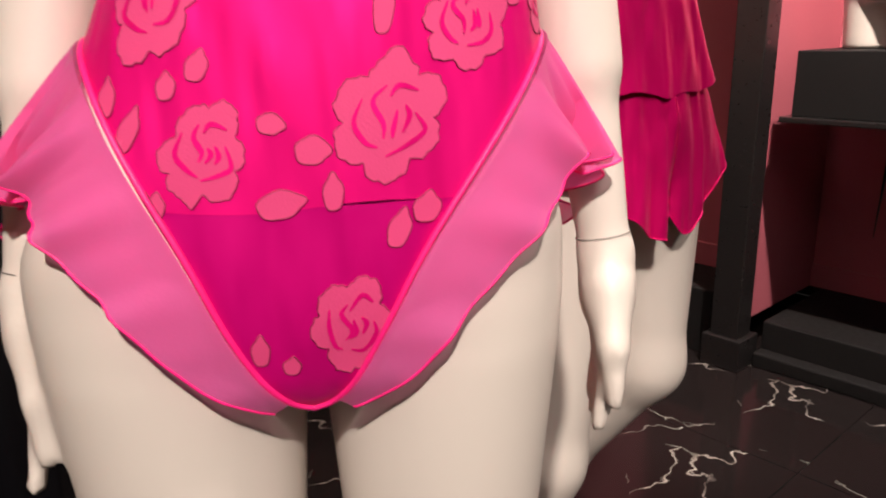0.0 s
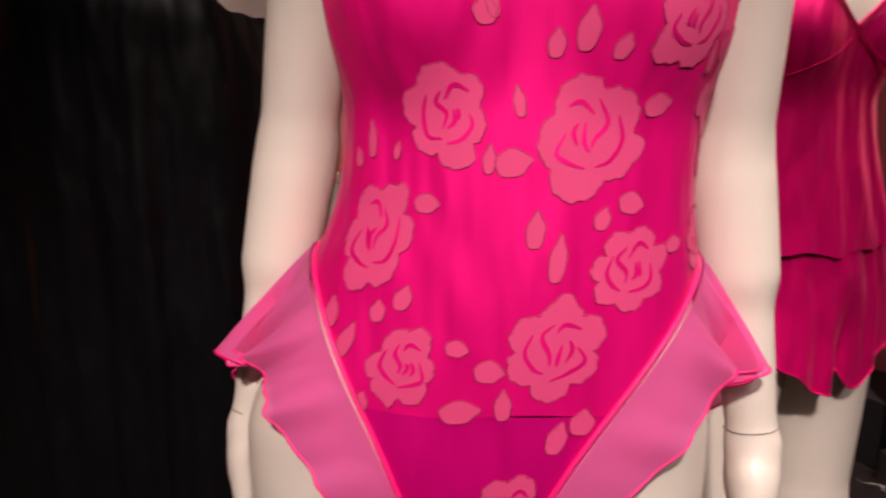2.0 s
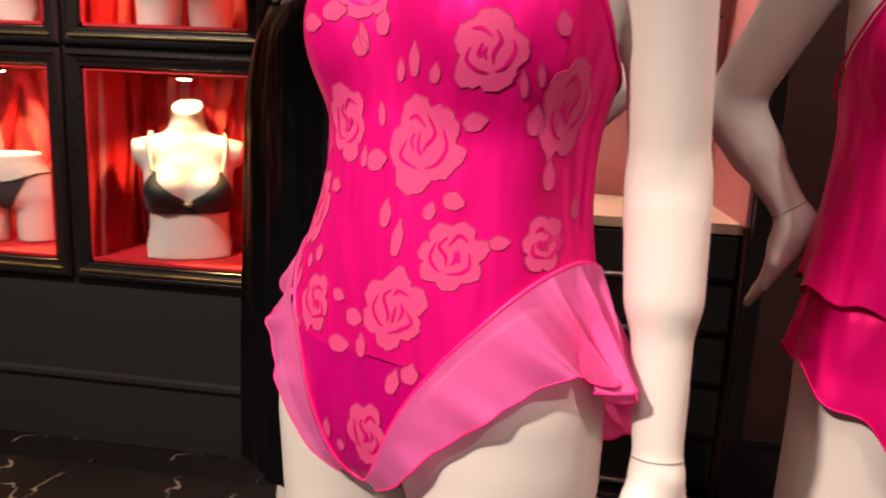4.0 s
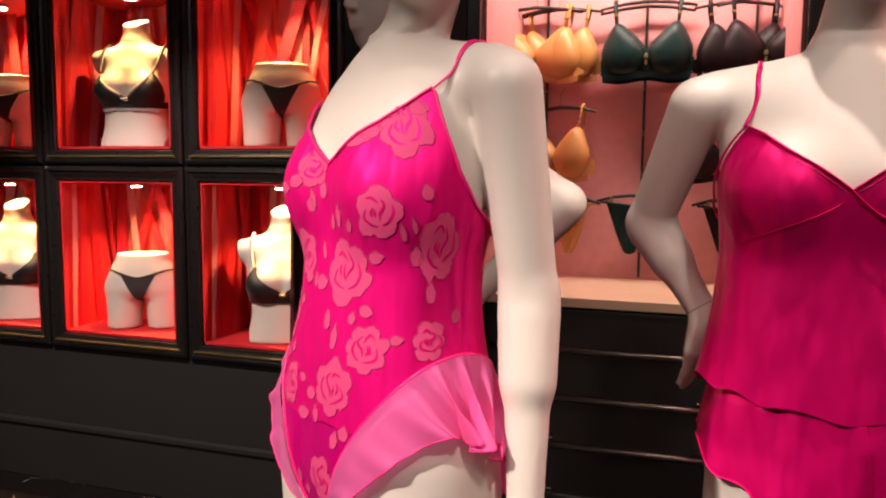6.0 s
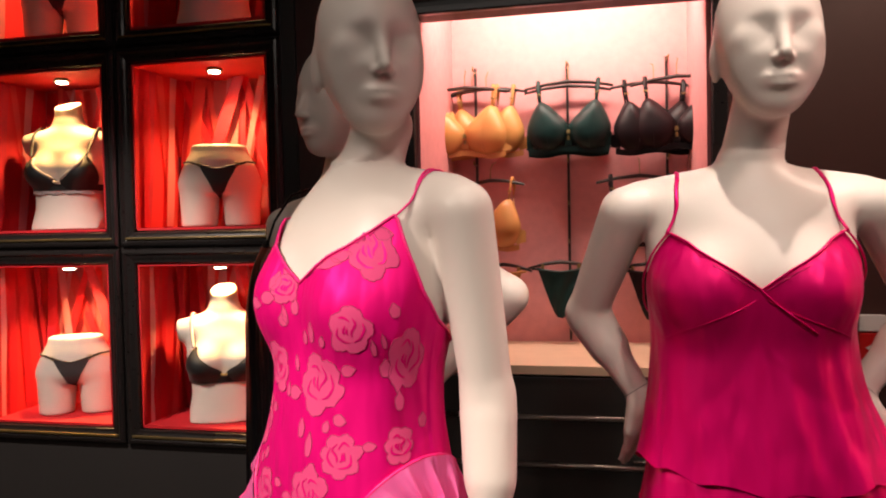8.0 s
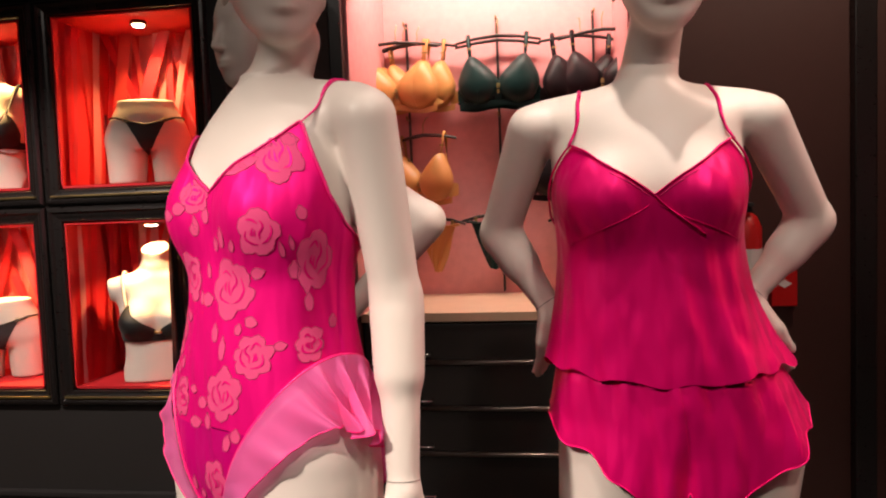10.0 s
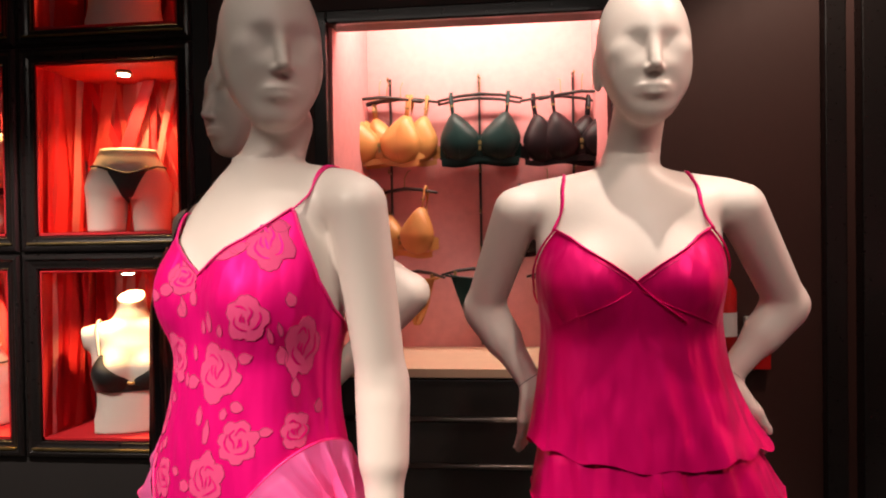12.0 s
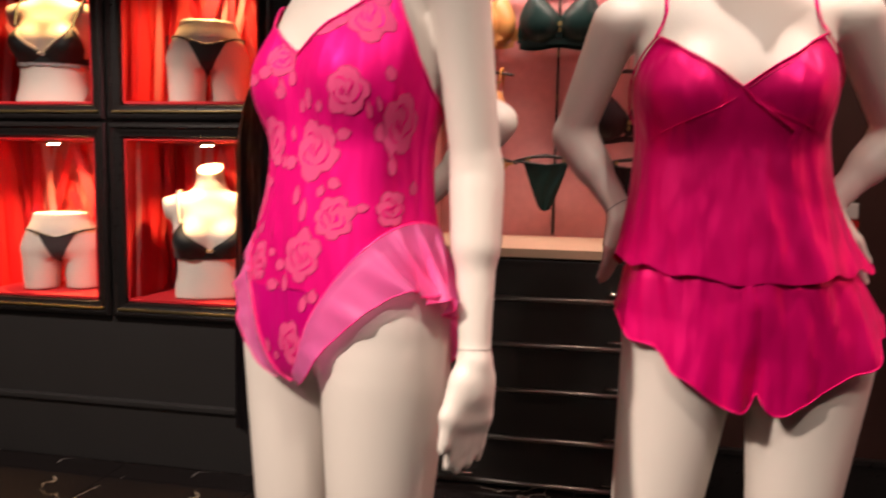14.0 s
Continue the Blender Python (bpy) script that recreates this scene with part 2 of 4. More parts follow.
def grid_mesh(P, closed=False, thick=0.0):
    """Quads over an array of rows x columns x 3; closed joins the last column to the first; thick gives it a second side."""
    bm = bmesh.new()
    rows, cols = P.shape[:2]
    vs = [[bm.verts.new(P[i, j]) for j in range(cols)] for i in range(rows)]
    for i in range(rows - 1):
        for j in range(cols if closed else cols - 1):
            k = (j + 1) % cols
            bm.faces.new((vs[i][j], vs[i][k], vs[i + 1][k], vs[i + 1][j]))
    if thick:
        bmesh.ops.recalc_face_normals(bm, faces=bm.faces)
        bmesh.ops.solidify(bm, geom=list(bm.faces), thickness=thick)
    return bm


def curve_through(zs, vs, z):
    """Catmull-Rom through (zs, vs) at z, held at both ends."""
    zs, vs = np.array(zs, float), np.array(vs, float)
    z = np.clip(z, zs[0], zs[-1])
    i = np.clip(np.searchsorted(zs, z, side="right") - 1, 0, len(zs) - 2)
    m = np.gradient(vs, zs)
    h = zs[i + 1] - zs[i]
    t = (z - zs[i]) / h
    return (2 * t**3 - 3 * t**2 + 1) * vs[i] + (t**3 - 2 * t**2 + t) * h * m[i] + (3 * t**2 - 2 * t**3) * vs[i + 1] + (t**3 - t**2) * h * m[i + 1]


def smin(a, b, k):
    h = np.clip(0.5 + 0.5 * (b - a) / k, 0, 1)
    return b + (a - b) * h - k * h * (1 - h)


def limb(p, a, b, ra, rb):
    a, b = np.array(a, float), np.array(b, float)
    d = b - a
    t = np.clip(((p - a) @ d) / (d @ d), 0, 1)
    return np.linalg.norm(p - a - t[..., None] * d, axis=-1) - (ra + (rb - ra) * t)


def egg(p, c, r):
    q = (p - np.array(c, float)) / np.array(r, float)
    return (np.linalg.norm(q, axis=-1) - 1) * min(r)


def trunk(p, prof):
    """A loft: rows of height, half width, depth before, depth behind, sideways shift."""
    zs, a, bf, bb, sx = zip(*prof)
    z = p[..., 2]
    A, BF, BB, SX = (curve_through(zs, v, z) for v in (a, bf, bb, sx))
    y = p[..., 1]
    B = np.where(y < 0, BF, BB)
    q = ((np.abs(p[..., 0] - SX) / A) ** 2.3 + (np.abs(y) / B) ** 2.3) ** (1 / 2.3)
    d = (q - 1) * np.minimum(A, B)
    return np.maximum(d, np.maximum(zs[0] - z, z - zs[-1]))


def skin_of(f, lo, hi, step):
    """The zero surface of the field f over a box, as one smooth quad mesh (surface nets)."""
    axes = [np.arange(lo[k], hi[k] + step, step) for k in range(3)]
    G = np.stack(np.meshgrid(*axes, indexing="ij"), -1)
    V = f(G[::4, ::4, ::4])
    for ax in range(3):
        V = np.repeat(V, 4, axis=ax)
    V = V[: G.shape[0], : G.shape[1], : G.shape[2]].copy()
    near = np.abs(V) < 11 * step
    V[near] = f(G[near])
    S = V < 0
    n = np.array(V.shape)
    acc, cnt = np.zeros((*(n - 1), 3)), np.zeros(n - 1)
    edges = []
    for ax in range(3):
        sl0, sl1 = [slice(None)] * 3, [slice(None)] * 3
        sl0[ax], sl1[ax] = slice(0, -1), slice(1, None)
        a, b = V[tuple(sl0)], V[tuple(sl1)]
        idx = np.argwhere((a < 0) != (b < 0))
        va, vb = a[tuple(idx.T)], b[tuple(idx.T)]
        t = va / (va - vb)
        pos = idx.astype(float)
        pos[:, ax] += t
        o1, o2 = [k for k in range(3) if k != ax]
        ok = np.ones(len(idx), bool)
        for o in (o1, o2):
            ok &= (idx[:, o] > 0) & (idx[:, o] < n[o] - 1)
        idx, pos, ins = idx[ok], pos[ok], va[ok] < 0
        cells = []
        for d1, d2 in ((0, 0), (1, 0), (1, 1), (0, 1)):
            c = idx.copy()
            c[:, o1] -= d1
            c[:, o2] -= d2
            cells.append(c)
            np.add.at(acc, tuple(c.T), pos)
            np.add.at(cnt, tuple(c.T), 1)
        edges.append((cells, ins, ax))
    live = cnt > 0
    ids = np.full(live.shape, -1)
    ids[live] = np.arange(live.sum())
    verts = acc[live] / cnt[live][:, None] * step + np.array([a[0] for a in axes])
    faces = []
    for cells, ins, ax in edges:
        q = np.stack([ids[tuple(c.T)] for c in cells], 1)
        flip = ins if ax != 1 else ~ins
        q[flip] = q[flip][:, ::-1]
        faces.append(q)
    faces = np.concatenate(faces)
    return verts, faces


def mesh_ob(name, verts, faces, material, parent=None):
    me = bpy.data.meshes.new(name)
    me.from_pydata(verts.tolist(), [], faces.tolist())
    me.materials.append(material)
    me.polygons.foreach_set("use_smooth", [True] * len(me.polygons))
    bm = bmesh.new()
    bm.from_mesh(me)
    bmesh.ops.recalc_face_normals(bm, faces=bm.faces)
    bmesh.ops.smooth_vert(bm, verts=bm.verts, factor=0.4, use_axis_x=True, use_axis_y=True, use_axis_z=True)
    bm.to_mesh(me)
    bm.free()
    ob = new(name, me)
    ob.parent = parent
    return ob

# ---- structure ----
floor = empty("floor", "polished black marble floor tiles with white veins", "floor", kind="structure")
part("slab", boxes((-3.4, -2.8, -0.12, 3.4, 3.2, -0.006)), BLACK, floor)
tile_bm = boxes((-0.2988, -0.2988, -0.006, 0.2988, 0.2988, 0.0), bevel=0.0008)
tile = part("tile", tile_bm, MARBLE, floor)
tile.location = (-3.1, -2.5, 0)
for i in range(11):
    for j in range(10):
        if i + j:
            o = tile.copy()
            scene.collection.objects.link(o)
            o.location = (-3.1 + 0.6 * i, -2.5 + 0.6 * j, 0)
tagged(part("ceiling", boxes((-3.4, -2.8, 3.0, 3.4, 3.2, 3.1)), CEIL), "dark painted shop ceiling", "ceiling", kind="structure")
for nm, b in (("wall_south", (-3.4, -2.9, 0, 3.4, -2.8, 3.0)), ("wall_west", (-3.5, -2.9, 0, -3.4, 3.2, 3.0)), ("wall_east", (3.4, -2.9, 0, 3.5, 3.2, 3.0)), ("wall_back", (-3.4, 3.2, 0, 3.4, 3.3, 3.0))):
    tagged(part(nm, boxes(b), DARKWALL), "dark painted shop wall", "wall", kind="structure")

FACE, DEPTH = 2.16, 0.40
NW, NH = 0.575, 0.655
COLS = [-0.99 - 0.70 * k for k in range(4)]
ROWSZ = [0.662 + 0.78 * r for r in range(3)]
rows = [(-3.4, FACE, 0, -0.30, FACE + 0.45, ROWSZ[0])]
for r, z in enumerate(ROWSZ):
    top = ROWSZ[r + 1] if r < 2 else 3.0
    rows.append((-3.4, FACE, z + NH, -0.30, FACE + 0.45, top))
    xs = [-3.4] + [e for x in reversed(COLS) for e in (x, x + NW)] + [-0.30]
    for a, b in zip(xs[0::2], xs[1::2]):
        rows.append((a, FACE, z, b, FACE + 0.45, z + NH))
niche_wall = tagged(part("wall_niches", boxes(rows[0]), LITBLACK), "black painted wall with square display niches", "wall", kind="structure")
for b in rows[1:]:
    part("wall_panel", boxes(b), BLACK, niche_wall)
AX0, AX1, AY, ATOP = 0.15, 1.16, 2.80, 2.19
wr = [(-0.30, FACE + 0.012, 0, AX0, AY + 0.3, 3.0), (AX0, FACE + 0.012, ATOP, AX1, FACE + 0.10, 3.0), (AX0, FACE + 0.10, 2.56, AX1, AY + 0.3, 3.0), (AX1, FACE + 0.03, 0, 2.55, AY + 0.3, 3.0)]
tagged(part("wall_alcove", boxes(*wr), DARKWALL), "dark brown painted wall around the lit alcove", "wall", kind="structure")
tagged(part("alcove_back", boxes((AX0, AY, 0.9, AX1, AY + 0.05, 2.56)), PINKWALL), "pink patterned paper at the back of the alcove", "wall", kind="structure")
for nm, b in (("alcove_side", (AX0, FACE + 0.03, 0.93, AX0 + 0.012, AY, 2.545)), ("alcove_side_2", (AX1 - 0.012, FACE + 0.03, 0.93, AX1, AY, 2.545)), ("alcove_soffit", (AX0, FACE + 0.10, 2.546, AX1, AY, 2.56))):
    tagged(part(nm, boxes(b), PINKWALL), "pink papered reveal of the alcove", "wall", kind="structure")
tagged(part("alcove_trim", boxes((AX0 - 0.05, FACE - 0.012, 0.0, AX0, FACE + 0.02, ATOP + 0.05), (AX1, FACE - 0.012, 0.0, AX1 + 0.05, FACE + 0.02, ATOP + 0.05), (AX0, FACE - 0.012, ATOP, AX1, FACE + 0.02, ATOP + 0.05), bevel=0.006), FRAMEBLACK), "black moulded frame round the alcove", "trim", kind="structure")
tagged(part("baseboard", boxes((-3.4, FACE - 0.02, 0, -0.30, FACE, 0.24), (-3.4, FACE - 0.03, 0.24, -0.30, FACE, 0.262), bevel=0.004), LITBLACK), "tall black skirting board under the niches", "skirting board", kind="structure")
tagged(part("baseboard_2", boxes((AX1 + 0.005, FACE + 0.008, 0, 2.5, FACE + 0.03, 0.24), (AX1 + 0.005, FACE, 0.24, 2.5, FACE + 0.03, 0.262), bevel=0.004), FRAMEBLACK), "tall black skirting board beside the alcove", "skirting board", kind="structure")


def moulding(x0, z0, w, h, y):
    """A picture-frame moulding round an opening: an outer round, a hollow and an inner lip."""
    prof = [(0.058, 0.0), (0.058, 0.012), (0.05, 0.022), (0.04, 0.024), (0.032, 0.016), (0.022, 0.014), (0.014, 0.010), (0.004, 0.009), (0.0, 0.002), (0.0, -0.012)]
    bm = bmesh.new()
    rings = []
    for o, d in prof:
        c = [(x0 - o, z0 - o), (x0 + w + o, z0 - o), (x0 + w + o, z0 + h + o), (x0 - o, z0 + h + o)]
        rings.append([bm.verts.new((x, y - d, z)) for x, z in c])
    for A, B in zip(rings, rings[1:]):
        for k in range(4):
            bm.faces.new((A[k], A[(k + 1) % 4], B[(k + 1) % 4], B[k]))
    bmesh.ops.recalc_face_normals(bm, faces=bm.faces)
    return bm


rng = random.Random(4)
for ci, x0 in enumerate(COLS):
    for ri, z0 in enumerate(ROWSZ):
        n = empty("display_niche", "red-lined wall niche with black moulding and ribbon backdrop", "display niche", "wall niches", (x0, FACE, z0))
        e = 0.004
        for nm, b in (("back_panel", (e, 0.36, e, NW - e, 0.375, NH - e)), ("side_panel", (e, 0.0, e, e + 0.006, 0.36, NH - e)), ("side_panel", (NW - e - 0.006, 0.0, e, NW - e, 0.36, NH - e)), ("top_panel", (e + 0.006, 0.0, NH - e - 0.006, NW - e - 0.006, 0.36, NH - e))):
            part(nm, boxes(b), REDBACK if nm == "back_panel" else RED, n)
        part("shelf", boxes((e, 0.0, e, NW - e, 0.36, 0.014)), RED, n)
        part("frame", moulding(0, 0, NW, NH, 0), FRAMEBLACK, n)
        part("gilt_ledge", boxes((-0.03, -0.026, -0.03, NW + 0.03, -0.012, -0.022), bevel=0.002), GILT, n, "worn gilt strip under the opening")
        for k in range(20):
            a = 0.02 + (NW - 0.10) * ((k * 0.37 + rng.uniform(-0.1, 0.1)) % 1.0)
            b = min(max(a + rng.uniform(-0.28, 0.28), 0.02), NW - 0.08)
            w = rng.uniform(0.016, 0.06)
            y = 0.352 - 0.005 * k
            P = np.array([[(a + (b - a) * t + s * w, y + 0.010 * math.sin(3 * t + k) + 0.006 * math.sin(9 * t + 2 * k) * (s - 0.5), NH - 0.02 - (NH - 0.04) * t) for s in (0, 0.5, 1)] for t in np.linspace(0, 1, 9)])
            part("ribbon", grid_mesh(P), (REDRIBBON, PINKRIBBON, CORAL, DARKRIBBON)[(k + ri) % 4], n, smooth=True)
        for k in range(10):
            sx0, lean = ((0.014, 1) if k % 2 else (NW - 0.014, -1))
            a = 0.03 + 0.27 * ((k * 0.41) % 1.0)
            b = min(max(a + rng.uniform(-0.12, 0.12), 0.02), 0.30)
            w = rng.uniform(0.02, 0.05)
            P = np.array([[(sx0 + lean * (0.004 + 0.002 * k + 0.004 * math.sin(7 * t + k) * u), a + (b - a) * t + u * w, NH - 0.016 - (NH - 0.034) * t) for u in (0, 0.5, 1)] for t in np.linspace(0, 1, 9)])
            part("ribbon", grid_mesh(P), (PINKRIBBON, REDRIBBON, CORAL, REDRIBBON, DARKRIBBON)[(k + ri) % 5], n, smooth=True)
        bm = bmesh.new()
        bmesh.ops.create_cone(bm, cap_ends=True, segments=24, radius1=0.034, radius2=0.028, depth=0.012, matrix=pose(NW / 2, 0.13, NH - 0.017))
        dl = part("downlight", bm, GILT, n, "small round brass downlight")
        bm = bmesh.new()
        bmesh.ops.create_cone(bm, cap_ends=True, segments=20, radius1=0.022, radius2=0.022, depth=0.004, matrix=pose(NW / 2, 0.13, NH - 0.026))
        part("bulb", bm, LAMP, dl, "glowing warm bulb")
        spot("niche_lamp", (x0 + NW / 2, FACE + 0.13, z0 + NH - 0.04), (x0 + NW / 2, FACE + 0.19, z0), 36, 115, 0.02, (1, 0.58, 0.20), 0.9)


# drawers and counter under the alcove
unit = empty("drawer_cabinet", "black lacquered drawer cabinet under a pale wood counter", "cabinet")
part("carcass", boxes((AX0, 2.30, 0.0, AX1, AY, 0.895)), BLACK, unit)
for k, (za, zb) in enumerate(((0.748, 0.885), (0.573, 0.736), (0.398, 0.561), (0.208, 0.386), (0.03, 0.196))):
    d = part("drawer", boxes((AX0 + 0.006, 2.262, za, AX1 - 0.006, 2.30, zb), bevel=0.003), BLACK, unit)
    part("rail", tube([(AX0 + 0.006, 2.254, za - 0.007), (AX1 - 0.006, 2.254, za - 0.007)], 0.0095, 12), RAILBLACK, unit, "polished dark metal rail", True)
    zh = za + 0.026
    for hx in (0.355, 0.955):
        bm = tube([(hx - 0.055, 2.262, zh), (hx - 0.055, 2.235, zh), (hx - 0.05, 2.23, zh), (hx + 0.05, 2.23, zh), (hx + 0.055, 2.235, zh), (hx + 0.055, 2.262, zh)], 0.005)
        part("handle", bm, CHROME, d, "chrome bar handle", True)
tagged(part("counter_top", boxes((AX0, 2.245, 0.896, AX1, AY, 0.93), bevel=0.003), WOODTOP), "pale wood counter top in the lit alcove", "counter")
area("alcove_strip_light", (0.655, 2.40, 2.47), (0.655, 2.80, 1.75), 12.5, 0.92, 0.10, (1, 0.82, 0.66))
tagged(part("alcove_lamp_strip", boxes((AX0 + 0.03, 2.30, 2.50, AX1 - 0.03, 2.44, 2.53)), STRIP), "long glowing lamp strip hidden above the alcove opening", "strip lamp")

# east display bay: posts, rose panels, plinth, shelf
EX = 2.50
tagged(part("post", boxes((EX - 0.03, 1.225, 0, EX + 0.06, 1.325, 3.0), (EX - 0.05, 1.205, 0, EX + 0.08, 1.345, 0.11), bevel=0.004), FRAMEBLACK), "black square post with a foot block", "post")
for b in ((EX + 0.06, 1.25, 0.15, EX + 0.60, 1.30, 3.0), (EX + 0.60, -1.2, 0.15, EX + 0.65, 1.30, 3.0), (EX + 0.3, 1.35, 0.24, EX + 0.34, 2.15, 3.0)):
    tagged(part("bay_panel", boxes(b), ROSEPANEL), "rose painted panel of the display bay", "wall panel", kind="structure")
for b in ((EX + 0.585, -1.2, 0.15, EX + 0.60, 1.25, 0.24), (EX + 0.285, 1.35, 0.24, EX + 0.30, 2.15, 0.33)):
    tagged(part("trim", boxes(b, bevel=0.003), ROSEPANEL), "rose painted skirting strip in the bay", "trim", kind="structure")
for b in ((EX + 0.10, -1.2, 0, EX + 0.60, 1.20, 0.15), (EX + 0.04, -1.2, 0, EX + 0.10, 1.20, 0.05), (EX + 0.02, 1.35, 0, EX + 0.3, 2.15, 0.24)):
    tagged(part("bay_plinth", boxes(b, bevel=0.006), BLACKWOOD), "low black plinth along the display bay", "plinth", kind="structure")
tagged(part("shelf", boxes((EX + 0.0, -0.9, 0.850, EX + 0.60, 1.175, 0.868), bevel=0.004), FRAMEBLACK), "black wall shelf in the rose bay", "shelf")
tagged(part("display_box", boxes((EX + 0.02, -0.7, 0.868, EX + 0.58, 1.145, 1.066), bevel=0.004), BLACKWOOD), "black display block on the shelf", "display block")
tagged(part("hanging_strap", tube([(EX + 0.30, 0.935, 0.85), (EX + 0.30, 0.945, 0.68), (EX + 0.30, 0.955, 0.46)], [0.020, 0.013, 0.003], 8, flat=0.3), BLACKFAB, smooth=True), "thin dark strap hanging from the shelf", "strap")

# ---- mannequins ----

def head_field(p, c, yaw, k=1.0):
    """Head, face and neck top about c (the middle of the head), turned by yaw degrees."""
    a = radians(yaw)
    x, y, z = (p[..., i] - c[i] for i in range(3))
    q = np.stack([math.cos(a) * x + math.sin(a) * y, -math.sin(a) * x + math.cos(a) * y, z], -1) / k
    d = egg(q, (0, 0.014, 0.040), (0.070, 0.094, 0.094))
    d = smin(d, egg(q, (0, -0.022, -0.016), (0.061, 0.060, 0.082)), 0.045)
    d = smin(d, egg(q, (0, -0.050, -0.084), (0.025, 0.022, 0.018)), 0.03)
    for s in (-1, 1):
        d = -smin(-d, egg(q, (s * 0.034, -0.106, 0.006), (0.029, 0.027, 0.022)), 0.018)
        d = smin(d, egg(q, (s * 0.031, -0.063, 0.004), (0.021, 0.012, 0.014)), 0.012)
        d = smin(d, egg(q, (s * 0.034, -0.050, -0.030), (0.018, 0.014, 0.024)), 0.03)
        d = smin(d, egg(q, (s * 0.070, 0.016, -0.010), (0.009, 0.018, 0.034)), 0.006)
        d = smin(d, egg(q, (s * 0.0085, -0.0865, -0.030), (0.0062, 0.0085, 0.0058)), 0.005)
    d = smin(d, limb(q, (0, -0.074, 0.036), (0, -0.0985, -0.025), 0.0075, 0.0082), 0.008)
    d = smin(d, egg(q, (0, -0.0745, -0.057), (0.022, 0.013, 0.014)), 0.012)
    d = smin(d, egg(q, (0, -0.0838, -0.0540), (0.0170, 0.0080, 0.0046)), 0.004)
    d = smin(d, egg(q, (0, -0.0828, -0.0645), (0.0140, 0.0080, 0.0056)), 0.004)
    return d * k


def hand_field(p, wrist, way, palm, spread=1.0):
    """A slim hand from the wrist: way is where the fingers point, palm the thumb's side."""
    w, t, g = np.array(wrist, float), np.array(way, float), np.array(palm, float)
    t, g = t / np.linalg.norm(t), g / np.linalg.norm(g)
    o = np.cross(t, g)
    d = limb(p, w, w + 0.035 * t, 0.024, 0.024)
    for k in range(4):
        s = (k - 1.5) * 0.0155
        root = w + 0.075 * t - s * g
        tip = w + (0.150 - 0.008 * abs(k - 1.2)) * t - s * (1.1 * spread) * g + 0.012 * o
        d = smin(d, limb(p, w + 0.02 * t - 0.7 * s * g, root, 0.017, 0.0125), 0.012)
        d = smin(d, limb(p, root, tip, 0.0105, 0.0070), 0.006)
    a = w + 0.02 * t + 0.018 * g
    b = w + 0.065 * t + 0.038 * g
    d = smin(d, limb(p, a, b, 0.015, 0.012), 0.014)
    return smin(d, limb(p, b, b + 0.045 * t + 0.004 * g, 0.0115, 0.008), 0.008)


# height, half width, depth before, depth behind, sideways shift
P1 = [(0.888, 0.150, 0.074, 0.085, -0.020), (0.92, 0.190, 0.098, 0.114, -0.020), (0.95, 0.197, 0.106, 0.120, -0.020), (1.05, 0.176, 0.112, 0.112, -0.012), (1.12, 0.153, 0.110, 0.095, -0.002), (1.19, 0.134, 0.104, 0.082, 0.008), (1.25, 0.132, 0.100, 0.082, 0.012), (1.31, 0.142, 0.097, 0.092, 0.015), (1.37, 0.147, 0.094, 0.098, 0.014), (1.43, 0.140, 0.080, 0.096, 0.012), (1.48, 0.112, 0.056, 0.085, 0.014), (1.51, 0.066, 0.042, 0.062, 0.012), (1.532, 0.028, 0.026, 0.036, 0.012)]
P2 = [(0.862, 0.190, 0.090, 0.105, 0.045), (0.89, 0.195, 0.100, 0.114, 0.045), (0.95, 0.198, 0.108, 0.120, 0.043), (1.05, 0.176, 0.110, 0.112, 0.03), (1.12, 0.150, 0.105, 0.095, 0.015), (1.19, 0.136, 0.098, 0.082, 0.006), (1.25, 0.136, 0.096, 0.080, 0.003), (1.31, 0.143, 0.098, 0.084, 0), (1.37, 0.150, 0.096, 0.090, 0), (1.43, 0.150, 0.080, 0.092, 0), (1.48, 0.140, 0.058, 0.085, 0), (1.51, 0.080, 0.043, 0.066, 0), (1.532, 0.030, 0.026, 0.036, 0)]
BASE = [(0.915, 0.130, 0.060, 0.080), (0.945, 0.172, 0.090, 0.105), (0.985, 0.194, 0.106, 0.118)]
B1, B2 = [(*r, -0.020) for r in BASE] + P1[3:], [(*r, 0.043) for r in BASE] + P2[3:]


KNEES = ((-0.094, -0.01, 0.52), (0.094, -0.01, 0.52))
ANKLES = ((-0.085, 0.035, 0.12), (0.085, 0.035, 0.12))


def torso_field(p, prof, hips, bust=1.34, knees=KNEES):
    """Trunk, bust and thighs: what the clothes lie on."""
    d = trunk(p, prof)
    legs = np.full(p.shape[:-1], 9.0)
    slim = 0.010 if prof[0][0] > 0.88 and hips < 0 else 0.0
    for s in (-1, 1):
        d = smin(d, egg(p, (s * 0.070 + slim, -0.066 + 0.4 * slim, bust), (0.056 - 0.3 * slim, 0.048, 0.056)), 0.04)
        kx, ky, kz = knees[0 if s < 0 else 1]
        legs = np.minimum(legs, limb(p, (hips + s * 0.1005, 0.005, 0.92), (hips + kx, ky, kz), 0.0965, 0.062))
    return smin(d, legs, 0.032)


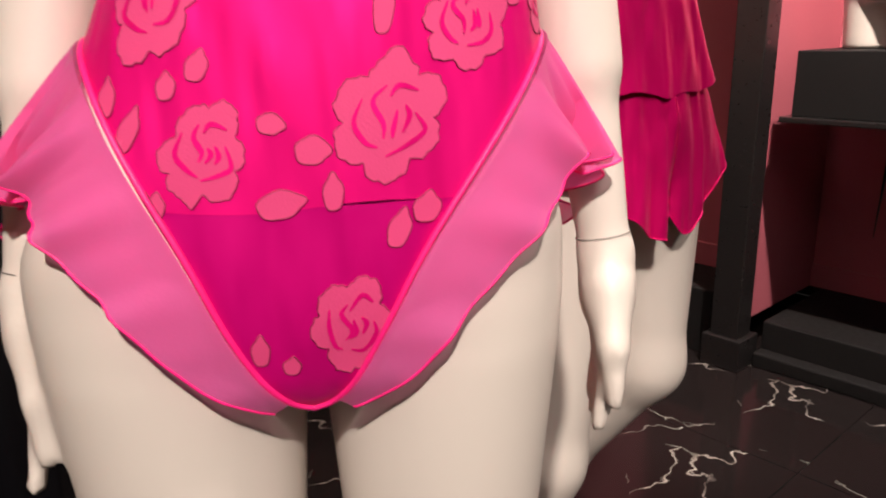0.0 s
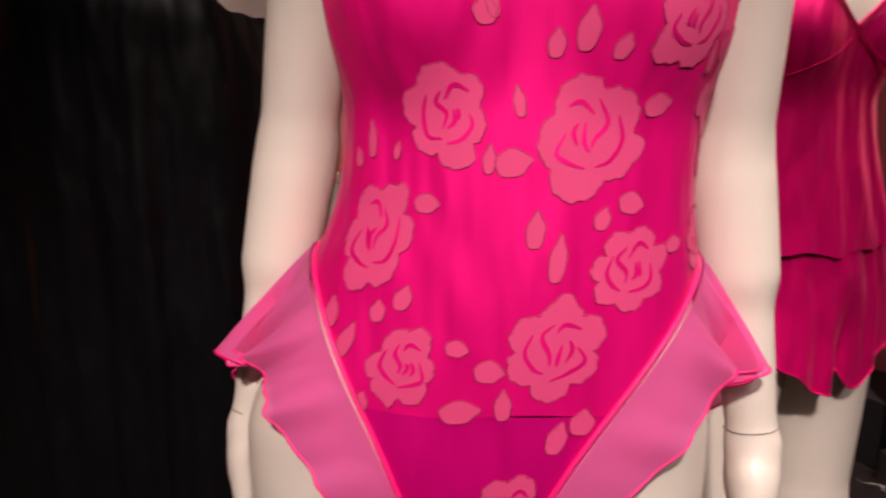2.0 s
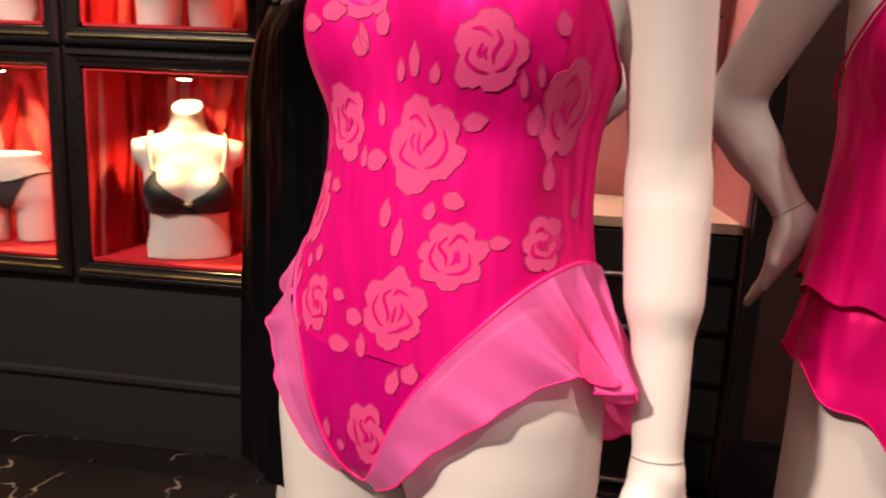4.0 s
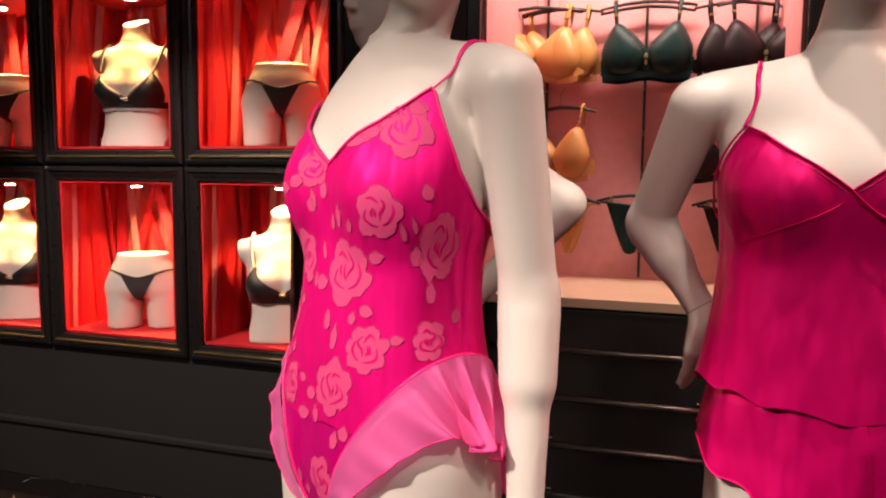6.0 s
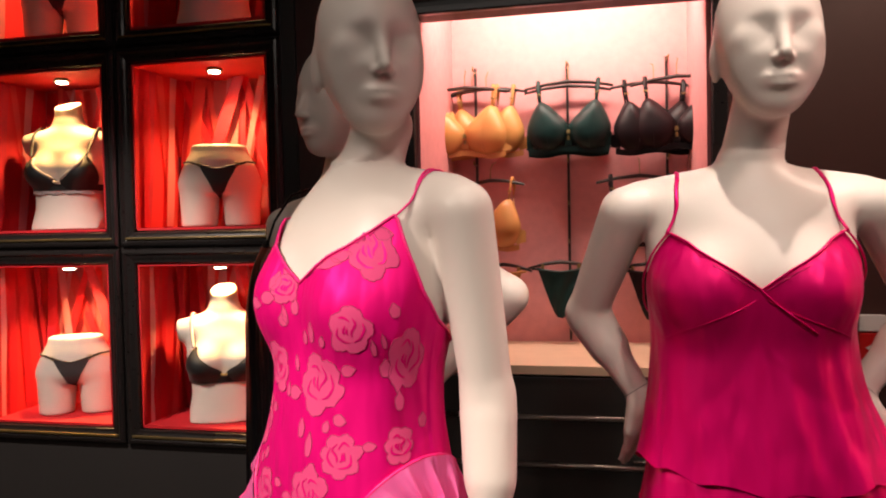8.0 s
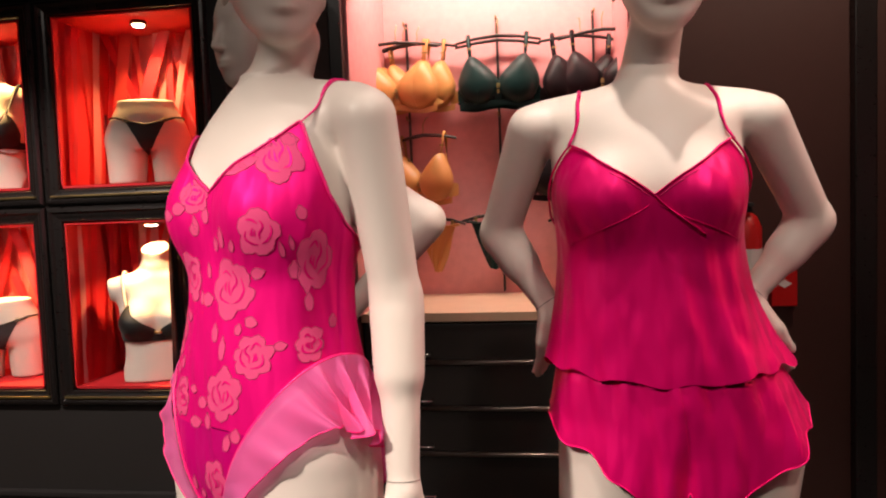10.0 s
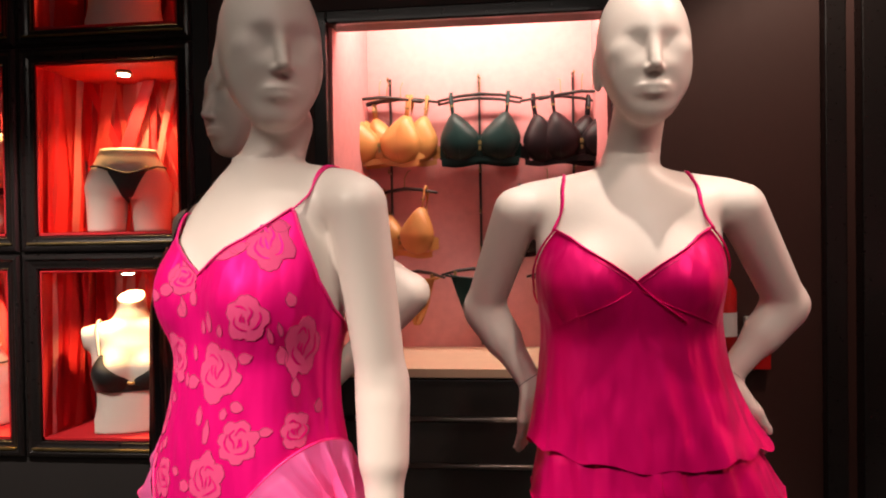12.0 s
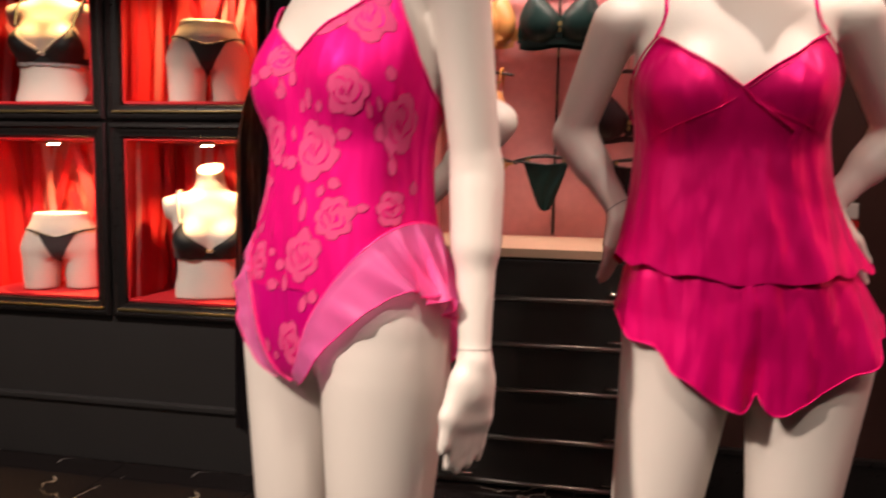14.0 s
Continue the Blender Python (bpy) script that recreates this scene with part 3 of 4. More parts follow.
def legs_field(p, hips, knees, ankles):
    d = np.full(p.shape[:-1], 9.0)
    for (kx, ky, kz), (ax, ay, az) in zip(knees, ankles):
        k, a = np.array((hips + kx, ky, kz)), np.array((hips + ax, ay, az))
        m = k + 0.45 * (a - k) + np.array((0, 0.024, 0))
        d = smin(d, limb(p, k, m, 0.060, 0.055), 0.02)
        d = smin(d, limb(p, m, a, 0.052, 0.034), 0.03)
        d = smin(d, limb(p, a, (a[0], a[1] - 0.115, 0.035), 0.036, 0.030), 0.02)
        d = smin(d, limb(p, (a[0], a[1] + 0.01, 0.045), (a[0], a[1] - 0.155, 0.024), 0.032, 0.024), 0.02)
    return d


def arms_field(p, arms):
    """arms: shoulder, elbow, wrist, the way of the fingers and of the thumb, for each side."""
    d = np.full(p.shape[:-1], 9.0)
    for sh, el, wr, way, thumb in arms:
        sh, el, wr = (np.array(v, float) for v in (sh, el, wr))
        m = limb(p, sh, el, 0.0405, 0.0345)
        m = smin(m, limb(p, el, wr, 0.0345, 0.0215), 0.015)
        m = smin(m, limb(p, el + 0.12 * (wr - el), el + 0.40 * (wr - el), 0.0355, 0.0335), 0.014)
        m = smin(m, hand_field(p, wr + 0.01 * (wr - el) / np.linalg.norm(wr - el), way, thumb), 0.012)
        d = np.minimum(d, m)
    return d


def shoulders_field(p, prof, hips, head, ends, knees=KNEES):
    d = torso_field(p, prof, hips, 1.34, knees)
    neck = limb(p, (0, 0.020, 1.49), (head[0] * 0.8, head[1] + 0.030, head[2] - 0.09), 0.047, 0.0425)
    d = smin(d, neck, 0.035)
    for s, end in zip((-1, 1), ends):
        d = smin(d, limb(p, (0.45 * end[0], 0.030, end[2] + 0.015), end, 0.036, 0.036), 0.03)
    return d


def ring_on(f, c, axis, r0):
    """A closed line of points on the surface of f round c, square to axis."""
    c, ax = Vector(c), Vector(axis).normalized()
    a = ax.orthogonal().normalized()
    b = ax.cross(a)
    out = []
    for k in range(28):
        w = math.cos(2 * math.pi * k / 28) * a + math.sin(2 * math.pi * k / 28) * b
        lo, hi = 0.0, r0
        for _ in range(16):
            mid = (lo + hi) / 2
            lo, hi = (mid, hi) if f(np.array(c + mid * w)) < 0 else (lo, mid)
        out.append(c + (lo - 0.0002) * w)
    return out


def drape(f, pts, off, n=40):
    """A line through pts, pushed out to lie off metres over the surface of f."""
    q = np.array(pts, float)
    u = np.linspace(0, len(q) - 1, n)
    C = np.stack([curve_through(range(len(q)), q[:, k], u) for k in range(3)], -1)
    for _ in range(12):
        d = f(C)
        g = np.stack([f(C + np.eye(3)[k] * 0.002) - f(C - np.eye(3)[k] * 0.002) for k in range(3)], -1) / 0.004
        g /= np.linalg.norm(g, axis=-1)[:, None] + 1e-9
        C = C + g * np.clip(off - d, 0, 0.02)[:, None]
    return [tuple(c) for c in C]


def mannequin(label, at, rz, prof, hips, arms, head, yaw, ends, knees=KNEES, ankles=ANKLES):
    """One mesh, finer from the neck up, with the fine joints at the wrists drawn as dark rings in it."""

    def f(p):
        d = shoulders_field(p, prof, hips, head, ends, knees)
        d = smin(d, legs_field(p, hips, knees, ankles), 0.03)
        d = smin(d, head_field(p, head, yaw), 0.02)
        return smin(d, arms_field(p, arms), 0.012)

    cut = head[2] - 0.140
    v, q = skin_of(lambda p: np.maximum(f(p), p[..., 2] - cut - 0.008), (-0.37, -0.20, 0.002), (0.46 if arms[0][1][0] > 0.3 else 0.37, 0.40 if ankles[1][1] > 0.2 else 0.24, cut + 0.03), 0.0064)
    fine = lambda p: np.maximum(smin(shoulders_field(p, prof, hips, head, ends), head_field(p, head, yaw), 0.02), cut - 0.008 - p[..., 2])
    v2, q2 = skin_of(fine, (head[0] - 0.11, head[1] - 0.14, cut - 0.03), (head[0] + 0.11, head[1] + 0.14, head[2] + 0.15), 0.0032)
    ob = mesh_ob("mannequin", np.concatenate([v, v2]), np.concatenate([q, q2 + len(v)]), SKIN)
    ob.data.materials.append(JOINT)
    bm = bmesh.new()
    bm.from_mesh(ob.data)
    for sh, el, wr, way, thumb in arms:
        e, w = Vector(el), Vector(wr)
        r = tube(ring_on(lambda x: arms_field(x, arms), w - 0.01 * (w - e).normalized(), w - e, 0.06), 0.0008, 4, True)
        for fc in r.faces:
            nf = bm.faces.new([bm.verts.new(x.co) for x in fc.verts])
            nf.material_index = 1
        r.free()
    bm.to_mesh(ob.data)
    bm.free()
    ob.matrix_world = pose(at[0], at[1], 0, 0, 0, rz)
    return tagged(ob, label, "mannequin")


M1, R1 = (0.459, 0.580), -32.0
M2, R2 = (1.030, 0.780), 0.0
M3, R3 = (0.249, 1.053), -25.0
ARMS1 = [((0.190, 0.030, 1.463), (0.197, 0.066, 1.215), (0.230, 0.031, 0.965), (0.02, -0.10, -1), (-0.25, -1, 0)), ((-0.158, 0.064, 1.418), (-0.186, 0.074, 1.215), (-0.226, 0.034, 0.965), (-0.02, -0.10, -1), (0.25, -1, 0))]
ARMS2 = [((0.184, 0.008, 1.460), (0.287, 0.100, 1.290), (0.178, 0.078, 1.165), (0.40, 0.15, -0.6), (0.3, -1, 0.2)), ((-0.182, 0.008, 1.460), (-0.248, 0.110, 1.285), (-0.160, 0.075, 1.150), (-0.1, 0.3, -0.6), (-0.3, -1, 0.2))]
ARMS3 = [((0.172, 0.006, 1.462), (0.395, 0.07, 1.310), (0.235, 0.01, 1.130), (-0.25, -0.35, -1), (0.4, -1, 0)), ((-0.160, 0.006, 1.45), (-0.172, 0.010, 1.215), (-0.170, 0.0, 0.965), (0, -0.10, -1), (0.25, -1, 0))]
H1, Y1 = (0.042, 0.004, 1.676), 62
H2, Y2 = (0.024, -0.030, 1.696), 3
H3, Y3 = (0.046, -0.014, 1.695), -10
E1 = ((-0.116, 0.072, 1.428), (0.165, 0.032, 1.478))
E2 = ((-0.155, 0.020, 1.474), (0.158, 0.020, 1.474))
E3 = ((-0.148, 0.036, 1.472), (0.148, 0.036, 1.472))
T1 = lambda p: torso_field(p, P1, -0.02)
K2 = ((-0.145, -0.01, 0.52), (0.074, -0.035, 0.62))
A2 = ((-0.150, 0.035, 0.12), (0.050, 0.270, 0.12))
T2 = lambda p: torso_field(p, P2, 0.045, 1.34, K2)
S1 = lambda p: smin(shoulders_field(p, P1, -0.02, H1, E1), arms_field(p, ARMS1), 0.012)
S2 = lambda p: smin(shoulders_field(p, P2, 0.045, H2, E2, K2), arms_field(p, ARMS2), 0.012)
mannequin("cream white enamelled mannequin wearing a fuchsia bodysuit", M1, R1, B1, -0.02, ARMS1, H1, Y1, E1)
mannequin("cream white enamelled mannequin with its arms akimbo", M2, R2, B2, 0.045, ARMS2, H2, Y2, E2, K2, A2)
mannequin("cream white enamelled mannequin wearing a black silk slip", M3, R3, P1, 0.0, ARMS3, H3, Y3, E3)

# ---- clothes ----


def axis_shift(prof, z):
    return curve_through([r[0] for r in prof], [r[4] for r in prof], z)


def wrap(f, prof, th, z, off):
    """Points round a body at angles th (radians, 0 in front, positive to its left) and heights z, off metres outside it."""
    th, z = np.broadcast_arrays(np.asarray(th, float), np.asarray(z, float))
    way = np.stack([np.sin(th), -np.cos(th), np.zeros_like(th)], -1)
    c = np.stack([axis_shift(prof, z), np.zeros_like(z), z], -1)
    lo, hi = np.full(th.shape, 0.01), np.full(th.shape, 0.32)
    for _ in range(22):
        mid = (lo + hi) / 2
        inside = f(c + mid[..., None] * way) < off
        lo, hi = np.where(inside, mid, lo), np.where(inside, hi, mid)
    return c + lo[..., None] * way


deg = np.radians
LEG_T = [0, 8, 14, 19, 23.5, 30, 41, 50, 66, 80, 92, 115, 140, 160, 180]
LEG_Z = [0.904, 0.911, 0.926, 0.945, 0.968, 1.003, 1.050, 1.083, 1.126, 1.142, 1.143, 1.115, 1.03, 0.95, 0.90]
NECK_T = [0, 12, 30, 44, 60, 73, 75.5, 82, 92, 105, 125, 180]
NECK_Z = [1.372, 1.385, 1.408, 1.421, 1.441, 1.461, 1.416, 1.362, 1.322, 1.297, 1.279, 1.27]


def leg_line(th):
    return curve_through(LEG_T, LEG_Z, np.degrees(np.abs(th)))


def neck_line(th):
    return np.interp(np.degrees(np.abs(th)), NECK_T, NECK_Z)


suit = empty("bodysuit", "fuchsia satin bodysuit with burnout roses and sheer hip ruffles", "bodysuit", at=(M1[0], M1[1], 0), rz=R1)
th = np.linspace(-math.pi, math.pi, 360, endpoint=False)
s = np.linspace(0, 1, 70)[:, None]
split = np.maximum(leg_line(th), 1.046 + 0.002 * np.sin(5 * th))
Z = split * (1 - s) + neck_line(th) * s
part("bodice", grid_mesh(wrap(T1, P1, th[None], Z, 0.005), closed=True), PINK, suit, smooth=True)
front = np.linspace(radians(-44), radians(44), 90)
Z = leg_line(front) * (1 - s) + np.maximum(leg_line(front) + 0.001, 1.0465) * s
part("lined_panel", grid_mesh(wrap(T1, P1, front[None], Z, 0.0048)), LINED, suit, "lined lower front of darker magenta satin", True)
back = np.linspace(radians(100), radians(260), 90)
wrapped = np.where(back > math.pi, back - 2 * math.pi, back)
Z = leg_line(wrapped) * (1 - s) + np.maximum(leg_line(wrapped) + 0.001, 1.0465) * s
part("seat_panel", grid_mesh(wrap(T1, P1, back[None], Z, 0.0048)), PINK, suit, smooth=True)
for nm, line, off in (("neck_binding", neck_line, 0.0055), ("leg_binding", leg_line, 0.0055)):
    t = np.linspace(-math.pi, math.pi, 260, endpoint=False)
    part(nm, tube(wrap(T1, P1, t, line(t), off), 0.0022, 6, True), TRIMPINK, suit, smooth=True)
for sd in (-1, 1):
    for dx in (0.0, 0.011):
        a = wrap(T1, P1, np.array(sd * radians(73)), np.array(1.459), 0.006)
        w, dz = (0.148, 0.0) if sd > 0 else (0.100, -0.02)
        pts = [a, (sd * (w - 0.006), -0.002, 1.487 + dz), (sd * (w - 0.006 - dx), 0.034, 1.512 + dz), (sd * (w - 0.012 - dx), 0.064, 1.508 + dz), (sd * (w - 0.03 - dx), 0.102, 1.44 + dz), (sd * 0.09, 0.106, 1.37), (sd * 0.08, 0.102, 1.275)]
        part("strap", tube(drape(S1, pts, 0.0015), 0.0021, 6, flat=0.6), TRIMPINK, suit, "thin fuchsia shoulder strap", True)


def motif_grid(deg0, z0, w, h, rot, outline, off, rings=7, segs=64, fill=(0.0, 1.0)):
    """A shape laid on the bodysuit: outline(angle) gives its radius, 1 at most."""
    a = np.linspace(0, 2 * math.pi, segs, endpoint=False)
    r = np.linspace(fill[0], fill[1], rings)[:, None] * outline(a)[None]
    u, v = r * np.cos(a) * w / 2, r * np.sin(a) * h / 2
    u, v = u * math.cos(rot) - v * math.sin(rot), u * math.sin(rot) + v * math.cos(rot)
    base = wrap(T1, P1, np.array(radians(deg0)), np.array(z0), 0.005)
    R = math.hypot(base[0] - axis_shift(P1, z0), base[1])
    t = radians(deg0) + u / R
    return wrap(T1, P1, t, np.clip(z0 + v, leg_line(t) + 0.004, np.maximum(neck_line(t) - 0.004, leg_line(t) + 0.005)), off)


def stroke(deg0, z0, w, h, pts, width, off):
    """A slit in a motif: a tapering bent line through (u, v) points, -1 to 1."""
    base = wrap(T1, P1, np.array(radians(deg0)), np.array(z0), 0.005)
    R = math.hypot(base[0] - axis_shift(P1, z0), base[1])
    q = np.array(pts, float)
    n = 14
    tt = np.linspace(0, len(q) - 1, n)
    C = np.stack([curve_through(range(len(q)), q[:, k], tt) for k in (0, 1)], -1) * np.array([w / 2, h / 2])
    T = np.gradient(C, axis=0)
    T /= np.linalg.norm(T, axis=1)[:, None] + 1e-9
    N = np.stack([-T[:, 1], T[:, 0]], -1) * (width * (0.25 + np.sin(np.linspace(0.15, math.pi - 0.15, n))))[:, None]
    S = np.stack([C - N / 2, C + N / 2], 1)
    return grid_mesh(wrap(T1, P1, radians(deg0) + S[..., 0] / R, z0 + S[..., 1], off))


mrng = random.Random(11)


def rose(deg0, z0, w, h):
    lobes, ph = mrng.choice((5, 6, 7)), mrng.uniform(0, 6.28)
    spike = mrng.uniform(0, 6.28)
    wob = [(mrng.uniform(0.02, 0.06), mrng.randint(1, 3), mrng.uniform(0, 6.28)) for _ in range(3)]

    def outline(a):
        saw = np.abs(((17 * a / (2 * math.pi) + ph) % 1.0) - 0.5)
        r = 0.68 + 0.24 * np.abs(np.sin(lobes * a / 2 + ph + 0.25 * np.sin(2 * a))) ** 0.55 + 0.085 * saw + 0.016 * np.sin(31 * a)
        r = r + 0.22 * np.exp(-((((a - spike + math.pi) % (2 * math.pi)) - math.pi) / 0.16) ** 2)
        return np.minimum(r + sum(c * np.sin(k * a + p) for c, k, p in wob), 1.04)

    rs = part("burnout_rose", grid_mesh(motif_grid(deg0, z0, w, h, 0, outline, 0.0056, segs=96), closed=True), BURN, suit, "matt translucent burnout rose", True)
    edge = motif_grid(deg0, z0, w, h, 0, outline, 0.0054, 2, 96, (0.985, 1.0))[-1]
    part("outline", tube(edge, 0.0005, 4, True), MAROON, rs, smooth=True)
    f = mrng.choice((-1, 1))
    lines = [[(-0.45, 0.1), (-0.55, -0.2), (-0.3, -0.42), (0.0, -0.48)], [(0.5, 0.35), (0.58, 0.0), (0.4, -0.3), (0.15, -0.42)], [(-0.05, 0.15), (-0.12, -0.05), (-0.02, -0.2)], [(0.12, 0.5), (0.3, 0.25), (0.05, 0.0), (0.08, -0.2)], [(-0.4, 0.45), (-0.15, 0.55), (0.05, 0.35)], [(-0.22, 0.2), (-0.28, 0.0), (-0.2, -0.15)]]
    for ln in lines:
        j = [(f * u + mrng.uniform(-0.06, 0.06), v + mrng.uniform(-0.06, 0.06)) for u, v in ln]
        part("slit", stroke(deg0, z0, w, h, j, 0.0026, 0.0060), PINK, rs, smooth=True)


def leaf(deg0, z0, w, h):
    rot = mrng.uniform(-0.5, 0.5)
    ph = math.pi / 2 if h > w else 0

    def outline(a):
        d = np.abs(((a - ph + math.pi) % (2 * math.pi)) - math.pi)
        return 0.80 + 0.22 * np.clip(1 - d / 0.5, 0, 1) + 0.03 * np.sin(5 * a + rot)

    lf = part("burnout_leaf", grid_mesh(motif_grid(deg0, z0, w, h, rot * 0.6, outline, 0.0056, 4, 36), closed=True), BURN, suit, "matt translucent burnout leaf", True)
    edge = motif_grid(deg0, z0, w, h, rot * 0.6, outline, 0.0054, 2, 36, (0.98, 1.0))[-1]
    part("outline", tube(edge, 0.0005, 4, True), MAROON, lf, smooth=True)


rose(-27, 1.254, 0.058, 0.074)
rose(22, 1.242, 0.072, 0.090)
rose(-47, 1.169, 0.060, 0.086)
rose(40, 1.150, 0.061, 0.064)
rose(20, 1.095, 0.069, 0.080)
rose(-29, 1.080, 0.052, 0.062)
rose(13, 0.968, 0.053, 0.073)
rose(45, 1.316, 0.062, 0.068)
rose(75, 1.275, 0.052, 0.090)
rose(72, 1.164, 0.045, 0.050)
rose(58, 1.414, 0.061, 0.081)
rose(-13, 1.365, 0.051, 0.044)
leaf(-54, 1.235, 0.010, 0.030)
leaf(-60, 1.222, 0.011, 0.016)
leaf(-44, 1.229, 0.007, 0.014)
leaf(-12, 1.225, 0.011, 0.022)
leaf(-4, 1.224, 0.028, 0.024)
leaf(-3, 1.263, 0.010, 0.024)
leaf(8, 1.300, 0.014, 0.021)
leaf(17, 1.308, 0.016, 0.031)
leaf(27, 1.298, 0.013, 0.018)
leaf(43, 1.262, 0.022, 0.019)
leaf(38, 1.197, 0.021, 0.019)
leaf(29, 1.186, 0.014, 0.018)
leaf(7, 1.178, 0.016, 0.029)
leaf(16, 1.158, 0.015, 0.037)
leaf(56, 1.165, 0.019, 0.015)
leaf(-32, 1.195, 0.020, 0.017)
leaf(-55, 1.110, 0.015, 0.026)
leaf(-48, 1.092, 0.015, 0.031)
leaf(-33, 1.128, 0.016, 0.020)
leaf(-40, 1.117, 0.014, 0.018)
leaf(-13, 1.096, 0.019, 0.015)
leaf(-1, 1.080, 0.024, 0.021)
leaf(-9, 1.049, 0.032, 0.022)
leaf(6, 1.054, 0.015, 0.026)
leaf(32, 1.041, 0.021, 0.022)
leaf(25, 1.029, 0.017, 0.028)
leaf(-40, 1.049, 0.014, 0.019)
leaf(-16, 1.320, 0.017, 0.020)
leaf(-15, 0.955, 0.014, 0.025)
leaf(-6, 0.943, 0.014, 0.015)
leaf(64, 1.264, 0.019, 0.027)
leaf(72, 1.220, 0.015, 0.028)
leaf(57, 1.292, 0.009, 0.024)
leaf(62, 1.300, 0.008, 0.022)
leaf(67, 1.339, 0.018, 0.021)
leaf(-4, 1.339, 0.020, 0.025)
leaf(-14, 1.327, 0.010, 0.028)
leaf(-38, 1.341, 0.033, 0.021)
leaf(86, 1.191, 0.016, 0.021)
leaf(24, 1.402, 0.064, 0.025)
leaf(40, 1.408, 0.032, 0.018)
leaf(51, 1.434, 0.032, 0.020)
leaf(65, 1.436, 0.024, 0.021)
leaf(-23, 1.372, 0.022, 0.028)
leaf(-27, 1.350, 0.026, 0.022)
leaf(-15, 1.390, 0.022, 0.021)


def ruffle(name, parent, t0, t1, line, width, body, prof, material, waves, amp, droop=1.0, n=150, label="", flare=0.6):
    """A gathered frill hanging from a line round the body; width(x) along it from 0 to 1."""
    x = np.linspace(0, 1, n)
    t = t0 + (t1 - t0) * x
    sg = 1 if t1 > t0 else -1
    zt = line(t)
    top = wrap(body, prof, t, zt, 0.006)
    R = np.hypot(top[:, 0] - axis_shift(prof, zt), top[:, 1])
    da, db = R * np.gradient(np.abs(t)), np.gradient(zt)
    ln = np.hypot(da, db) + 1e-9
    da, db = da / ln, db / ln
    W = np.array([width(math.degrees(abs(v))) for v in t])
    F = np.interp(np.degrees(np.abs(t)), (10, 40, 80, 130, 170), (0.10, 0.14, 0.20, flare, flare))
    rows = []
    ph = 2 * math.pi * waves * x + 1.6 * np.sin(5.1 * x + sg) + 0.9 * np.sin(13 * x + 1)
    amp = amp * np.interp(np.degrees(np.abs(t)), (10, 45, 75), (0.30, 0.45, 1.0)) * (0.45 + 0.55 * np.abs(np.sin(9.7 * x + 0.6 * sg)))
    for k in np.linspace(0, 1, 16):
        wave = amp * (k**0.75) * (np.sin(ph) + 0.35 * np.sin(2.3 * ph + 1)) * (W / W.max())
        side = 0.5 * amp * (k**1.2) * np.cos(ph) * (W / W.max())
        tk = t + sg * (k * W * db + side) / R
        z = zt - droop * k * W * np.maximum(da, 0.25) + 0.004 * k * np.sin(ph + 0.6) * (W / W.max())
        P = wrap(body, prof, tk, z, 0.008)
        out = np.stack([np.sin(tk), -np.cos(tk), np.zeros_like(tk)], -1)
        rows.append(P + out * np.maximum(F * k * W + wave, 0.001)[:, None])
    G = np.array(rows)
    rf = part(name, grid_mesh(G), material, parent, label, True)
    part("hem", tube(G[-1], 0.0011, 5), TRIMPINK, rf, smooth=True)
    return rf


RUFF_T, RUFF_W = (8, 19, 30, 50, 66, 90, 140, 172), (0.012, 0.028, 0.042, 0.060, 0.088, 0.104, 0.095, 0.05)
for sd in (-1, 1):
    ruffle("ruffle", suit, sd * radians(9), sd * radians(172), leg_line, lambda v: np.interp(v, RUFF_T, RUFF_W), T1, P1, SHEER, 11, 0.021, 0.98, 340, "sheer pink chiffon hip ruffle", 0.19)

# black slip
robe = empty("slip_dress", "long black silk slip with thin straps on a mannequin", "slip", at=(M3[0], M3[1], 0), rz=R3)
th = np.linspace(-math.pi, math.pi, 200, endpoint=False)
zz = np.linspace(0.62, 1.405, 44)[:, None] + 0.02 * np.cos(2 * th) ** 2 * np.linspace(0, 1, 44)[:, None] ** 6
A = np.where(np.sin(th) < 0, 0.225, 0.185 + 0.02 * np.clip((1.1 - zz) / 0.5, 0, 1))
A = A - 0.055 * np.clip((zz - 1.24) / 0.16, 0, 1) ** 1.5
B = 0.135 - 0.03 * np.clip((zz - 1.34) / 0.08, 0, 1) ** 2
fold = 1 + (0.035 * np.sin(11 * th + 1.2 * np.sin(3 * zz)) + 0.02 * np.sin(23 * th + 2)) * np.clip((1.45 - zz) / 0.6, 0, 1)
r = fold / ((np.abs(np.sin(th)) / A) ** 2.4 + (np.abs(np.cos(th)) / B) ** 2.4) ** (1 / 2.4)
G = np.stack([r * np.sin(th), -r * np.cos(th), zz + 0 * r], -1)
part("skirt_body", grid_mesh(G, closed=True), BLACKSILK, robe, smooth=True)
for sd in (-1, 1):
    part("strap", tube([(sd * 0.10, -0.098, 1.40), (sd * 0.112, -0.062, 1.46), (sd * 0.115, -0.012, 1.515), (sd * 0.112, 0.04, 1.532), (sd * 0.10, 0.10, 1.44), (sd * 0.09, 0.11, 1.39)], 0.003, 6), BLACKSILK, robe, smooth=True)

